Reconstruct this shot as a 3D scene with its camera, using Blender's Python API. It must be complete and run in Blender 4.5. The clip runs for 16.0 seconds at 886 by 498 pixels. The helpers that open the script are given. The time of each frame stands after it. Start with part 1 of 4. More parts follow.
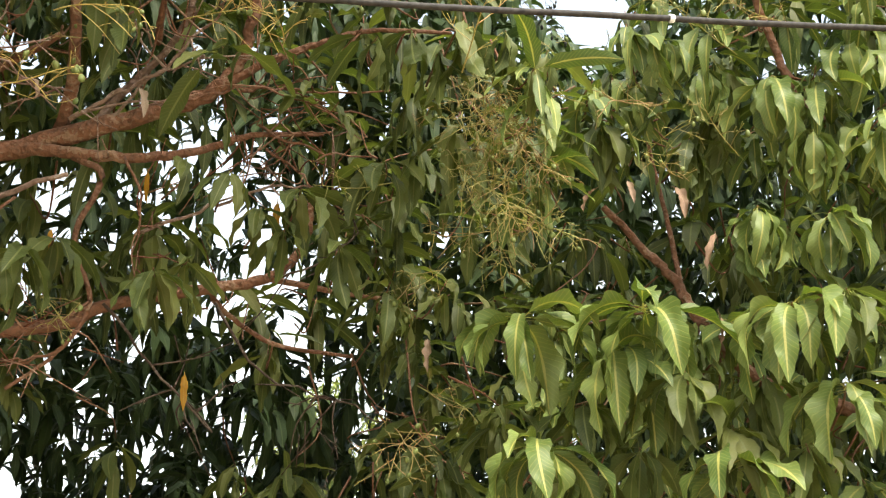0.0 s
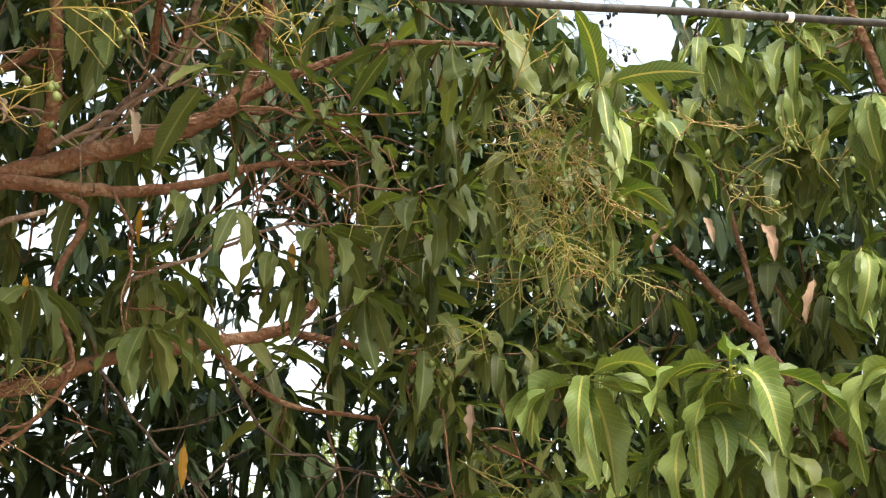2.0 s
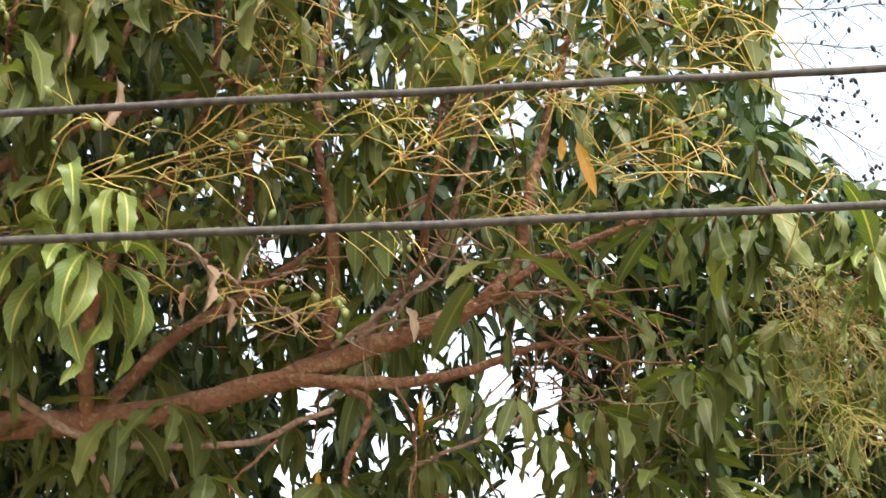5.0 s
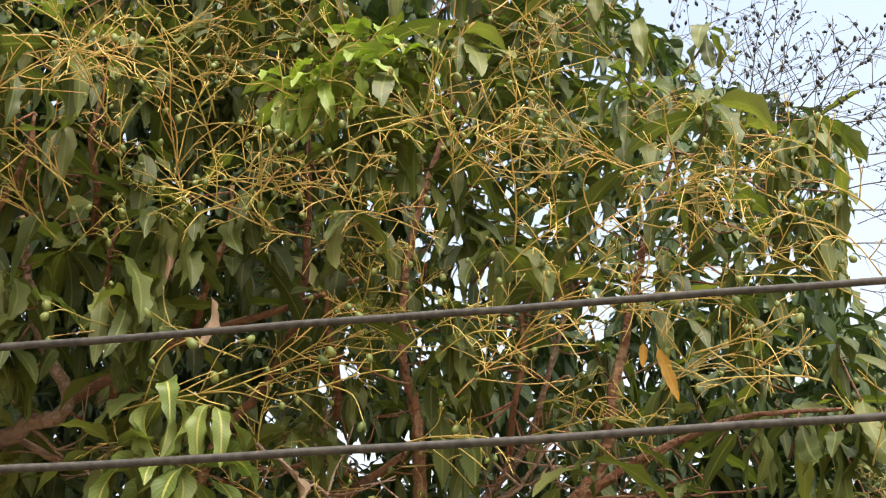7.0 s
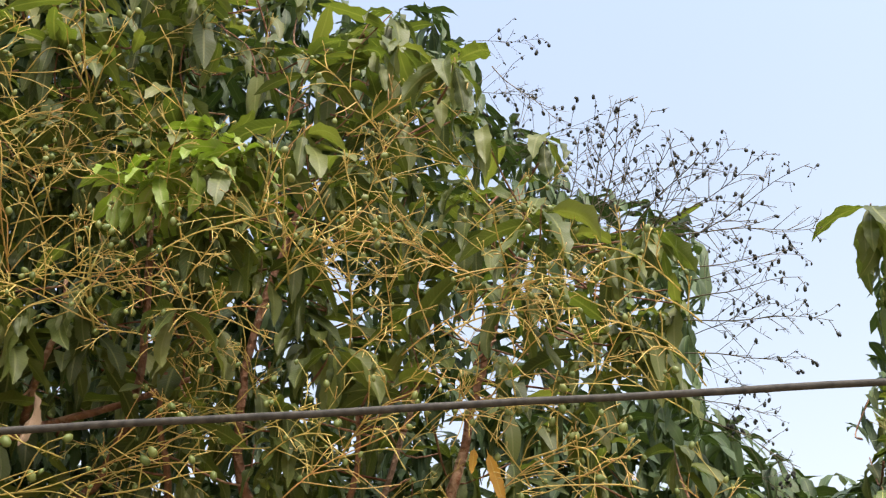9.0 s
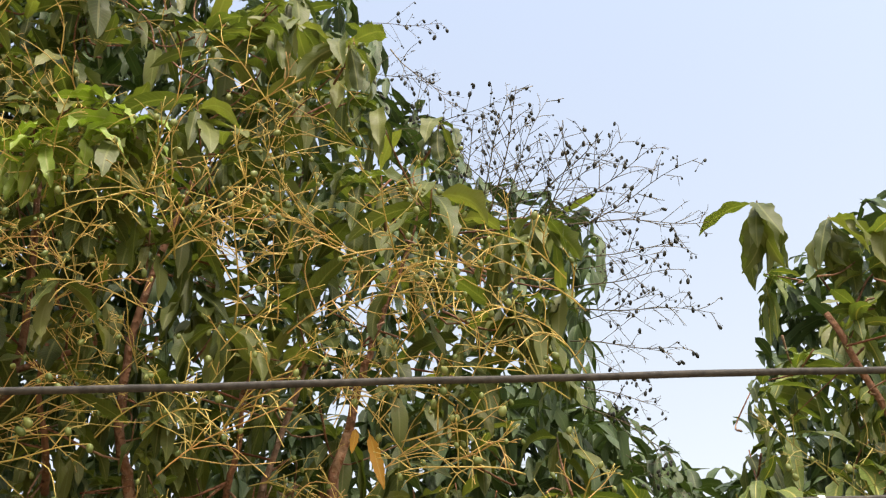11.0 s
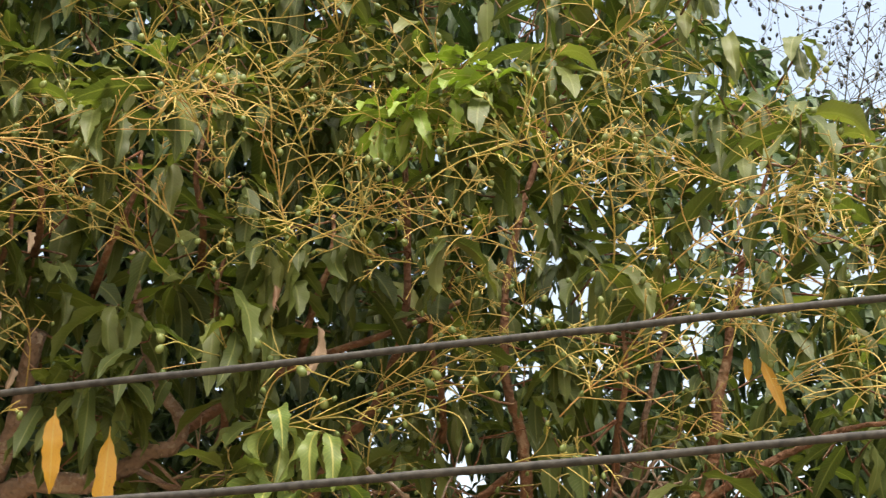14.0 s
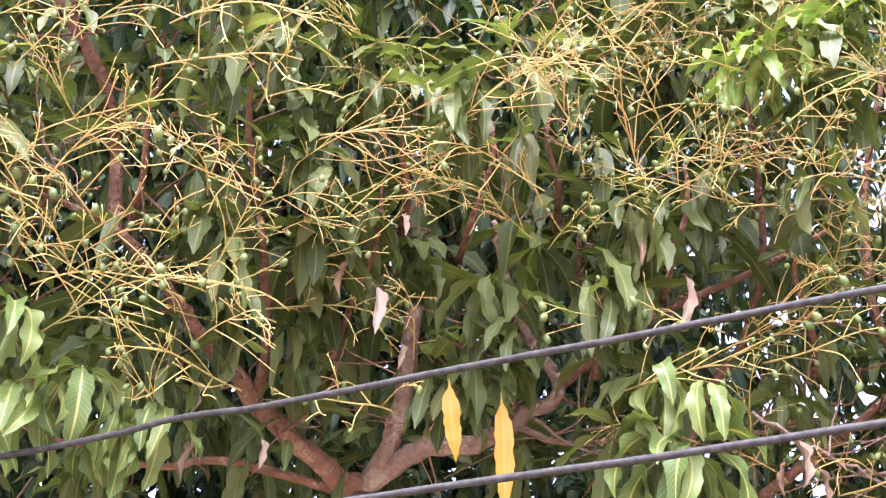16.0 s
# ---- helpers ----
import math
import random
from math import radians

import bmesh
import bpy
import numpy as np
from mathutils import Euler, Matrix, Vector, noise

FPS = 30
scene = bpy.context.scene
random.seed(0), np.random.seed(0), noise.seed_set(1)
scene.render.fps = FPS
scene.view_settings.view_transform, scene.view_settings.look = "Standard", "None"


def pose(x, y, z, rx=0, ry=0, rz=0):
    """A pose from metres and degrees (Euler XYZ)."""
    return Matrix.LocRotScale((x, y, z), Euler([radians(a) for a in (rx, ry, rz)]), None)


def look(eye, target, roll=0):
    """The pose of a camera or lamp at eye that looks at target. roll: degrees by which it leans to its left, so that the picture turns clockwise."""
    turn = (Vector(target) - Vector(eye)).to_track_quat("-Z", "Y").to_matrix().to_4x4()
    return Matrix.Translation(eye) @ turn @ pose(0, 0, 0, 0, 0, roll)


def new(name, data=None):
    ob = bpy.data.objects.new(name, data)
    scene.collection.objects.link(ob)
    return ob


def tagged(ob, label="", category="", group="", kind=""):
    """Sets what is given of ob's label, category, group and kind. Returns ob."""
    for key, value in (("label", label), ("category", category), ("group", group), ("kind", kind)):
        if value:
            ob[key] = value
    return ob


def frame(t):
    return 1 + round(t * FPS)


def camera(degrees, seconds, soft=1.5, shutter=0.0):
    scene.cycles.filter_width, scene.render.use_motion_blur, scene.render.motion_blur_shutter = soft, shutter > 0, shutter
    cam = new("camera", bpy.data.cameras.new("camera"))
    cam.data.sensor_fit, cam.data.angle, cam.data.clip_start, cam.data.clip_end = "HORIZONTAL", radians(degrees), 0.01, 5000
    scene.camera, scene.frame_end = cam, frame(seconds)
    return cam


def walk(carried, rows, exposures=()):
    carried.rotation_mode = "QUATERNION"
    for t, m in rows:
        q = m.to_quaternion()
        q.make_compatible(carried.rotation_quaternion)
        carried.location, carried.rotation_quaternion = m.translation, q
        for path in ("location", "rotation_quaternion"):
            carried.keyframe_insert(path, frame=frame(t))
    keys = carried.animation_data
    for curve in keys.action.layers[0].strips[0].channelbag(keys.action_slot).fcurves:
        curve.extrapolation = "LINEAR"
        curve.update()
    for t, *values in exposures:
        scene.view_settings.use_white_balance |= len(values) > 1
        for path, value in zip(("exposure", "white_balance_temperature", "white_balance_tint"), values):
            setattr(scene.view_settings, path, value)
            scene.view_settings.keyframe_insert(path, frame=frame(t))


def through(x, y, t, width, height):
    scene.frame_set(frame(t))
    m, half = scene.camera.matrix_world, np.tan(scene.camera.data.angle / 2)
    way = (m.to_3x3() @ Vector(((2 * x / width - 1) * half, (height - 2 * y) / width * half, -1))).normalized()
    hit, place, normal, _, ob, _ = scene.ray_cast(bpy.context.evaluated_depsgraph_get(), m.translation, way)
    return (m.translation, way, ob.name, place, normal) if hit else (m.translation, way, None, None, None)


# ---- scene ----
EXPOSURES = [(0.0, 2.28, 6950, 7.5), (4.0, 2.28, 6650, 8.5), (4.5, 2.4, 6900, 9), (5.0, 2.44, 6750, 10), (7.5, 1.95, 7100, 11.2), (9.0, 1.84, 6900, 11.2), (11.5, 1.79, 7500, 11.2), (13.0, 1.83, 7500, 11.2), (13.5, 1.81, 7300, 10.2), (14.0, 2.03, 7150, 8), (14.5, 2.35, 7570, 11.5), (15.1, 2.5, 7270, 12.5), (15.5, 2.77, 6570, 18.5), (16.0, 3.2, 5520, 31.0)]
# ---- camera ----
cam = camera(36.18, 16.0, soft=1.2, shutter=0.15)
walk(cam, [
    (0, look((0.013, -0.450, 1.260), (0.727, 3.258, 2.579), -0.00)),
    (0.5, look((0.093, 0.030, 1.446), (0.795, 3.743, 2.756), -0.14)),
    (1, look((0.066, 0.177, 1.534), (0.793, 3.891, 2.829), -0.18)),
    (1.5, look((0.018, 0.193, 1.552), (0.751, 3.896, 2.874), -0.15)),
    (2, look((0.031, 0.208, 1.552), (0.715, 3.893, 2.949), -0.03)),
    (2.5, look((0.064, 0.190, 1.609), (0.669, 3.902, 2.971), 0.51)),
    (3, look((0.065, 0.159, 1.616), (0.573, 3.883, 2.984), 1.12)),
    (3.5, look((0.016, 0.151, 1.635), (0.530, 3.876, 3.000), 0.79)),
    (4, look((0.010, 0.148, 1.673), (0.492, 3.882, 3.023), 0.66)),
    (4.5, look((-0.026, 0.117, 1.707), (0.245, 3.829, 3.173), 0.21)),
    (5, look((-0.097, 0.082, 1.735), (-0.101, 3.709, 3.422), -0.09)),
    (5.2, look((-0.103, 0.044, 1.776), (-0.197, 3.629, 3.549), -0.15)),
    (7.3, look((-0.102, -0.024, 1.737), (-0.335, 3.310, 3.935), 0.52)),
    (7.5, look((-0.092, -0.015, 1.737), (-0.322, 3.312, 3.945), 0.59)),
    (8, look((-0.017, -0.003, 1.743), (-0.214, 3.316, 3.968), 0.63)),
    (8.5, look((0.068, -0.039, 1.762), (-0.026, 3.197, 4.111), 0.13)),
    (9, look((0.081, -0.028, 1.755), (0.145, 3.168, 4.160), -0.89)),
    (9.2, look((0.107, -0.009, 1.761), (0.224, 3.175, 4.180), -1.01)),
    (11.3, look((0.139, -0.046, 1.730), (0.473, 3.174, 4.079), -1.67)),
    (11.5, look((0.138, -0.054, 1.731), (0.341, 3.189, 4.064), -0.73)),
    (12, look((0.054, -0.034, 1.752), (0.048, 3.257, 4.026), -0.10)),
    (12.5, look((0.017, -0.047, 1.742), (-0.154, 3.261, 3.983), 0.22)),
    (13, look((-0.020, -0.030, 1.735), (-0.224, 3.281, 3.970), -0.16)),
    (13.5, look((-0.062, -0.043, 1.725), (-0.361, 3.263, 3.957), 0.12)),
    (14, look((-0.128, -0.071, 1.718), (-0.619, 3.219, 3.940), 0.94)),
    (14.5, look((-0.226, -0.103, 1.715), (-0.974, 3.145, 3.926), 1.60)),
    (15, look((-0.302, -0.132, 1.707), (-1.276, 3.057, 3.915), 1.77)),
    (15.5, look((-0.323, -0.228, 1.745), (-1.525, 2.945, 3.864), 2.14)),
    (16, look((-0.345, -0.258, 1.779), (-1.636, 2.964, 3.767), 1.99)),
], exposures=EXPOSURES)

# ---- world and sun ----
world = bpy.data.worlds.new("sky")
scene.world = world
world.use_nodes = True
wn, wl = world.node_tree.nodes, world.node_tree.links
wn.clear()
sky = wn.new("ShaderNodeTexSky")
sky.sky_type = "NISHITA"
sky.sun_disc = False
sky.sun_elevation = radians(60)
sky.sun_rotation = radians(160)
sky.air_density = 1.0
sky.dust_density = 3.0
sky.ozone_density = 0.7
grey = wn.new("ShaderNodeRGBToBW")
mixc = wn.new("ShaderNodeMix")
mixc.data_type = "RGBA"
# haze: paler and greyer towards the horizon
wtex, wsep, haze = wn.new("ShaderNodeTexCoord"), wn.new("ShaderNodeSeparateXYZ"), wn.new("ShaderNodeMapRange")
for key, value in (("From Min", 0.25), ("From Max", 0.8), ("To Min", 0.85), ("To Max", 0.3)):
    haze.inputs[key].default_value = value
wl.new(wtex.outputs["Generated"], wsep.inputs[0])
wl.new(wsep.outputs[2], haze.inputs["Value"])
wl.new(haze.outputs[0], mixc.inputs["Factor"])
veil = wn.new("ShaderNodeMix")
veil.data_type, veil.blend_type = "RGBA", "MULTIPLY"
veil.inputs["Factor"].default_value = 1.0
veil.inputs["B"].default_value = (0.93, 1.0, 1.02, 1)
bg = wn.new("ShaderNodeBackground")
bg.inputs["Strength"].default_value = 0.15
wo = wn.new("ShaderNodeOutputWorld")
wl.new(sky.outputs[0], grey.inputs[0])
wl.new(sky.outputs[0], mixc.inputs["A"])
wl.new(grey.outputs[0], veil.inputs["A"])
wl.new(veil.outputs["Result"], mixc.inputs["B"])
wl.new(mixc.outputs["Result"], bg.inputs["Color"])
wl.new(bg.outputs[0], wo.inputs[0])

sun_data = bpy.data.lights.new("sun", "SUN")
sun_data.energy = 1.5
sun_data.angle = radians(28)
sun_data.color = (1.0, 0.96, 0.9)
sun = new("sun", sun_data)
sun.matrix_world = look((2.0, -1.9, 13.2), (0, 3.5, 3.5))

# ---- materials ----


def shade(name, rough=0.6, spec=0.3):
    m = bpy.data.materials.new(name)
    m.use_nodes = True
    n, l = m.node_tree.nodes, m.node_tree.links
    p = n["Principled BSDF"]
    p.inputs["Roughness"].default_value = rough
    p.inputs["Specular IOR Level"].default_value = spec
    return m, n, l, p


def ramp(n, stops):
    r = n.new("ShaderNodeValToRGB")
    while len(r.color_ramp.elements) < len(stops):
        r.color_ramp.elements.new(0.5)
    for e, (at, c) in zip(r.color_ramp.elements, stops):
        e.position, e.color = at, (*c, 1)
    return r


def mathn(n, l, op, a, b=None, clamp=False):
    m = n.new("ShaderNodeMath")
    m.operation, m.use_clamp = op, clamp
    for k, v in enumerate((a, b)):
        if v is None:
            continue
        if isinstance(v, (int, float)):
            m.inputs[k].default_value = v
        else:
            l.new(v, m.inputs[k])
    return m.outputs[0]


def mixcol(n, l, fac, a, b, mode="MIX"):
    m = n.new("ShaderNodeMix")
    m.data_type, m.blend_type = "RGBA", mode
    for key, v in (("Factor", fac), ("A", a), ("B", b)):
        if isinstance(v, (int, float)):
            m.inputs[key].default_value = v
        elif isinstance(v, tuple):
            m.inputs[key].default_value = (*v, 1)
        else:
            l.new(v, m.inputs[key])
    return m.outputs["Result"]


def leaf_material(name, stops, rib, rough=0.5, through=0.4, blotch=0.35, spot=(0.12, 0.07, 0.02), spots=0.25, gloss=0.24):
    """Leaf blade: a tone of its own for every leaf, pale midrib, faint side veins, blotches and worn spots."""
    m, n, l, p = shade(name, rough, gloss)
    geo, inf = n.new("ShaderNodeNewGeometry"), n.new("ShaderNodeObjectInfo")
    uv, tex = n.new("ShaderNodeUVMap"), n.new("ShaderNodeTexCoord")
    sep = n.new("ShaderNodeSeparateXYZ")
    l.new(uv.outputs[0], sep.inputs[0])
    own = mathn(n, l, "FRACT", mathn(n, l, "ADD", geo.outputs["Random Per Island"], inf.outputs["Random"]))
    tone = ramp(n, stops)
    l.new(own, tone.inputs[0])
    off = mathn(n, l, "ABSOLUTE", mathn(n, l, "SUBTRACT", sep.outputs[0], 0.5))
    # side veins run forward from the midrib
    vein = mathn(n, l, "SINE", mathn(n, l, "MULTIPLY", mathn(n, l, "SUBTRACT", sep.outputs[1], mathn(n, l, "MULTIPLY", off, 0.22)), 125.0))
    veinp = mathn(n, l, "POWER", mathn(n, l, "MAXIMUM", vein, 0.0), 6.0)
    big = n.new("ShaderNodeTexNoise")
    big.inputs["Scale"].default_value = 9.0
    l.new(tex.outputs["Object"], big.inputs["Vector"])
    fine = n.new("ShaderNodeTexNoise")
    fine.inputs["Scale"].default_value = 90.0
    fine.inputs["Detail"].default_value = 5.0
    l.new(tex.outputs["Object"], fine.inputs["Vector"])
    c = mixcol(n, l, mathn(n, l, "MULTIPLY", big.outputs["Fac"], blotch), tone.outputs[0], (0.125, 0.125, 0.036))
    c = mixcol(n, l, mathn(n, l, "MULTIPLY", veinp, 0.2), c, rib)
    ribw = mathn(n, l, "MAXIMUM", mathn(n, l, "LESS_THAN", off, 0.05), mathn(n, l, "LESS_THAN", sep.outputs[1], 0.10))
    c = mixcol(n, l, mathn(n, l, "MULTIPLY", ribw, 0.75), c, rib)
    sp = mathn(n, l, "MULTIPLY", mathn(n, l, "GREATER_THAN", fine.outputs["Fac"], 0.64), spots)
    c = mixcol(n, l, sp, c, spot)
    l.new(c, p.inputs["Base Color"])
    rr = mathn(n, l, "ADD", rough - 0.1, mathn(n, l, "MULTIPLY", fine.outputs["Fac"], 0.25))
    l.new(rr, p.inputs["Roughness"])
    bump = n.new("ShaderNodeBump")
    bump.inputs["Strength"].default_value = 0.2
    bump.inputs["Distance"].default_value = 0.004
    l.new(mathn(n, l, "ADD", veinp, mathn(n, l, "MULTIPLY", fine.outputs["Fac"], 0.6)), bump.inputs["Height"])
    l.new(bump.outputs[0], p.inputs["Normal"])
    tr = n.new("ShaderNodeBsdfTranslucent")
    tint = mixcol(n, l, 1.0, c, (1.0, 1.15, 0.45), "MULTIPLY")
    l.new(tint, tr.inputs["Color"])
    ms = n.new("ShaderNodeMixShader")
    ms.inputs[0].default_value = through
    l.new(p.outputs[0], ms.inputs[1])
    l.new(tr.outputs[0], ms.inputs[2])
    l.new(ms.outputs[0], n["Material Output"].inputs[0])
    return m


LEAF = leaf_material("mango_leaf", [(0.0, (0.041, 0.061, 0.017)), (0.3, (0.064, 0.088, 0.023)), (0.6, (0.090, 0.114, 0.029)),
                                    (0.85, (0.121, 0.141, 0.037)), (1.0, (0.158, 0.164, 0.051))], (0.18, 0.19, 0.072), 0.44)
# dark green leaf, deepened so that its colour carries the crowns' inner shade
LEAF_DARK = leaf_material("shade_darkened_leaf", [(0.0, (0.023, 0.046, 0.021)), (0.5, (0.034, 0.064, 0.026)), (1.0, (0.053, 0.088, 0.034))],
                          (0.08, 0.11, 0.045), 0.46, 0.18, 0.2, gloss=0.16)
LEAF_PALE = leaf_material("pale_leaf", [(0.0, (0.060, 0.105, 0.024)), (0.5, (0.108, 0.160, 0.036)), (1.0, (0.165, 0.212, 0.060))],
                          (0.40, 0.36, 0.11), 0.4, 0.25)
LEAF_YOUNG = leaf_material("young_leaf", [(0.0, (0.125, 0.185, 0.028)), (0.6, (0.175, 0.250, 0.038)), (1.0, (0.235, 0.305, 0.062))],
                           (0.27, 0.29, 0.11), 0.4, 0.28, 0.15, spots=0.05)
LEAF_YELLOW = leaf_material("yellow_leaf", [(0.0, (0.27, 0.125, 0.006)), (1.0, (0.34, 0.165, 0.009))], (0.32, 0.20, 0.035), 0.5, 0.25, 0.1,
                            (0.18, 0.06, 0.015), 0.8)
LEAF_DEAD = leaf_material("dead_leaf", [(0.0, (0.15, 0.075, 0.045)), (0.5, (0.22, 0.135, 0.09)), (1.0, (0.32, 0.245, 0.185))], (0.30, 0.20, 0.14),
                          0.75, 0.08, 0.2, (0.10, 0.04, 0.02), 0.7, 0.2)


def bark_material(name, a, b, lichen):
    m, n, l, p = shade(name, 0.8, 0.2)
    tex, geo = n.new("ShaderNodeTexCoord"), n.new("ShaderNodeNewGeometry")
    big = n.new("ShaderNodeTexNoise")
    big.inputs["Scale"].default_value, big.inputs["Detail"].default_value = 7.0, 4.0
    fine = n.new("ShaderNodeTexNoise")
    fine.inputs["Scale"].default_value, fine.inputs["Detail"].default_value = 60.0, 8.0
    vor = n.new("ShaderNodeTexVoronoi")
    vor.inputs["Scale"].default_value = 38.0
    for t in (big, fine, vor):
        l.new(tex.outputs["Object"], t.inputs["Vector"])
    r = ramp(n, [(0.3, a), (0.7, b)])
    l.new(big.outputs["Fac"], r.inputs[0])
    c = mixcol(n, l, mathn(n, l, "MULTIPLY", mathn(n, l, "POWER", fine.outputs["Fac"], 2.0), 1.8, True), r.outputs[0], (a[0] * 0.35, a[1] * 0.35, a[2] * 0.35))
    patch = mathn(n, l, "MULTIPLY", mathn(n, l, "GREATER_THAN", mathn(n, l, "ADD", big.outputs["Fac"], mathn(n, l, "MULTIPLY", fine.outputs["Fac"], 0.5)), 0.86), 0.55)
    c = mixcol(n, l, patch, c, lichen)
    crack = mathn(n, l, "MULTIPLY", mathn(n, l, "LESS_THAN", vor.outputs["Distance"], 0.16), 0.35)
    c = mixcol(n, l, crack, c, (a[0] * 0.25, a[1] * 0.25, a[2] * 0.25))
    own = mathn(n, l, "MULTIPLY", geo.outputs["Random Per Island"], 0.4)
    c = mixcol(n, l, own, c, lichen)
    l.new(c, p.inputs["Base Color"])
    bump = n.new("ShaderNodeBump")
    bump.inputs["Strength"].default_value, bump.inputs["Distance"].default_value = 0.9, 0.012
    l.new(mathn(n, l, "ADD", fine.outputs["Fac"], vor.outputs["Distance"]), bump.inputs["Height"])
    l.new(bump.outputs[0], p.inputs["Normal"])
    return m


BARK = bark_material("red_brown_bark", (0.135, 0.046, 0.022), (0.245, 0.096, 0.048), (0.31, 0.205, 0.135))
BARK_PALE = bark_material("pale_bark", (0.17, 0.092, 0.062), (0.27, 0.158, 0.110), (0.34, 0.26, 0.20))
BARK_DARK = bark_material("dark_bark", (0.05, 0.030, 0.020), (0.10, 0.060, 0.040), (0.16, 0.125, 0.095))


def stalk_material(name, stops, tip):
    m, n, l, p = shade(name, 0.55, 0.3)
    inf, geo, tex = n.new("ShaderNodeObjectInfo"), n.new("ShaderNodeNewGeometry"), n.new("ShaderNodeTexCoord")
    own = mathn(n, l, "FRACT", mathn(n, l, "ADD", inf.outputs["Random"], mathn(n, l, "MULTIPLY", geo.outputs["Random Per Island"], 0.35)))
    r = ramp(n, stops)
    l.new(own, r.inputs[0])
    nz = n.new("ShaderNodeTexNoise")
    nz.inputs["Scale"].default_value, nz.inputs["Detail"].default_value = 25.0, 4.0
    l.new(tex.outputs["Object"], nz.inputs["Vector"])
    c = mixcol(n, l, mathn(n, l, "MULTIPLY", mathn(n, l, "GREATER_THAN", nz.outputs["Fac"], 0.58), 0.6), r.outputs[0], tip)
    l.new(c, p.inputs["Base Color"])
    return m


STALK = stalk_material("fruiting_stalk", [(0.0, (0.29, 0.255, 0.074)), (0.3, (0.39, 0.290, 0.080)), (0.7, (0.49, 0.350, 0.110)), (1.0, (0.42, 0.230, 0.084))], (0.26, 0.232, 0.074))
STALK_OLIVE = stalk_material("olive_stalk", [(0.0, (0.19, 0.180, 0.050)), (0.6, (0.29, 0.240, 0.068)), (1.0, (0.23, 0.130, 0.052))], (0.15, 0.155, 0.045))
# darker copy of the stalk: backlighting by the sky painted into the colour
STALK_GREY = stalk_material("silhouette_stalk", [(0.0, (0.07, 0.066, 0.042)), (1.0, (0.12, 0.09, 0.055))], (0.055, 0.055, 0.04))


def fruit_material(name, a, b, fleck=(0.18, 0.19, 0.08), gloss=0.3):
    m, n, l, p = shade(name, 0.5, gloss)
    inf, tex = n.new("ShaderNodeObjectInfo"), n.new("ShaderNodeTexCoord")
    r = ramp(n, [(0.0, a), (1.0, b)])
    l.new(inf.outputs["Random"], r.inputs[0])
    nz = n.new("ShaderNodeTexNoise")
    nz.inputs["Scale"].default_value, nz.inputs["Detail"].default_value = 120.0, 3.0
    l.new(tex.outputs["Object"], nz.inputs["Vector"])
    c = mixcol(n, l, mathn(n, l, "MULTIPLY", mathn(n, l, "GREATER_THAN", nz.outputs["Fac"], 0.6), 0.35), r.outputs[0], fleck)
    l.new(c, p.inputs["Base Color"])
    return m


FRUIT = fruit_material("green_fruit", (0.066, 0.092, 0.020), (0.120, 0.138, 0.034), (0.16, 0.16, 0.06))
# fruit colour darkened to stand in for backlit buds
FRUIT_DARK = fruit_material("silhouette_fruit", (0.014, 0.016, 0.015), (0.028, 0.030, 0.025), (0.036, 0.036, 0.03), 0.12)


def plain_material(name, a, b, rough, scale, spec=0.4):
    m, n, l, p = shade(name, rough, spec)
    tex = n.new("ShaderNodeTexCoord")
    nz = n.new("ShaderNodeTexNoise")
    nz.inputs["Scale"].default_value, nz.inputs["Detail"].default_value = scale, 6.0
    l.new(tex.outputs["Object"], nz.inputs["Vector"])
    r = ramp(n, [(0.35, a), (0.65, b)])
    l.new(nz.outputs["Fac"], r.inputs[0])
    l.new(r.outputs[0], p.inputs["Base Color"])
    bump = n.new("ShaderNodeBump")
    bump.inputs["Strength"].default_value, bump.inputs["Distance"].default_value = 0.3, 0.003
    l.new(nz.outputs["Fac"], bump.inputs["Height"])
    l.new(bump.outputs[0], p.inputs["Normal"])
    return m


CABLE = plain_material("cable_sheath", (0.018, 0.016, 0.014), (0.046, 0.040, 0.034), 0.7, 55.0, 0.25)
TIE = plain_material("white_tie", (0.75, 0.75, 0.72), (0.8, 0.8, 0.78), 0.4, 40.0)
SOIL = plain_material("dry_soil", (0.20, 0.155, 0.10), (0.30, 0.245, 0.165), 0.95, 2.2, 0.1)

# ---- helpers for the build ----
EYE = Vector((0.0, 0.0, 1.6))
rng = np.random.default_rng(7)


def bearing(az, el, d):
    """A place by bearing (degrees to the left of +y), elevation and distance from the standing point."""
    a, e, d = radians(az), radians(el), float(d)
    return EYE + d * Vector((-math.sin(a) * math.cos(e), math.cos(a) * math.cos(e), math.sin(e)))


def bearings(p):
    """Bearing and elevation, in degrees, of rows of places."""
    q = np.asarray(p) - np.array(EYE)
    return np.degrees(np.arctan2(-q[..., 0], q[..., 1])), np.degrees(np.arctan2(q[..., 2], np.hypot(q[..., 0], q[..., 1])))


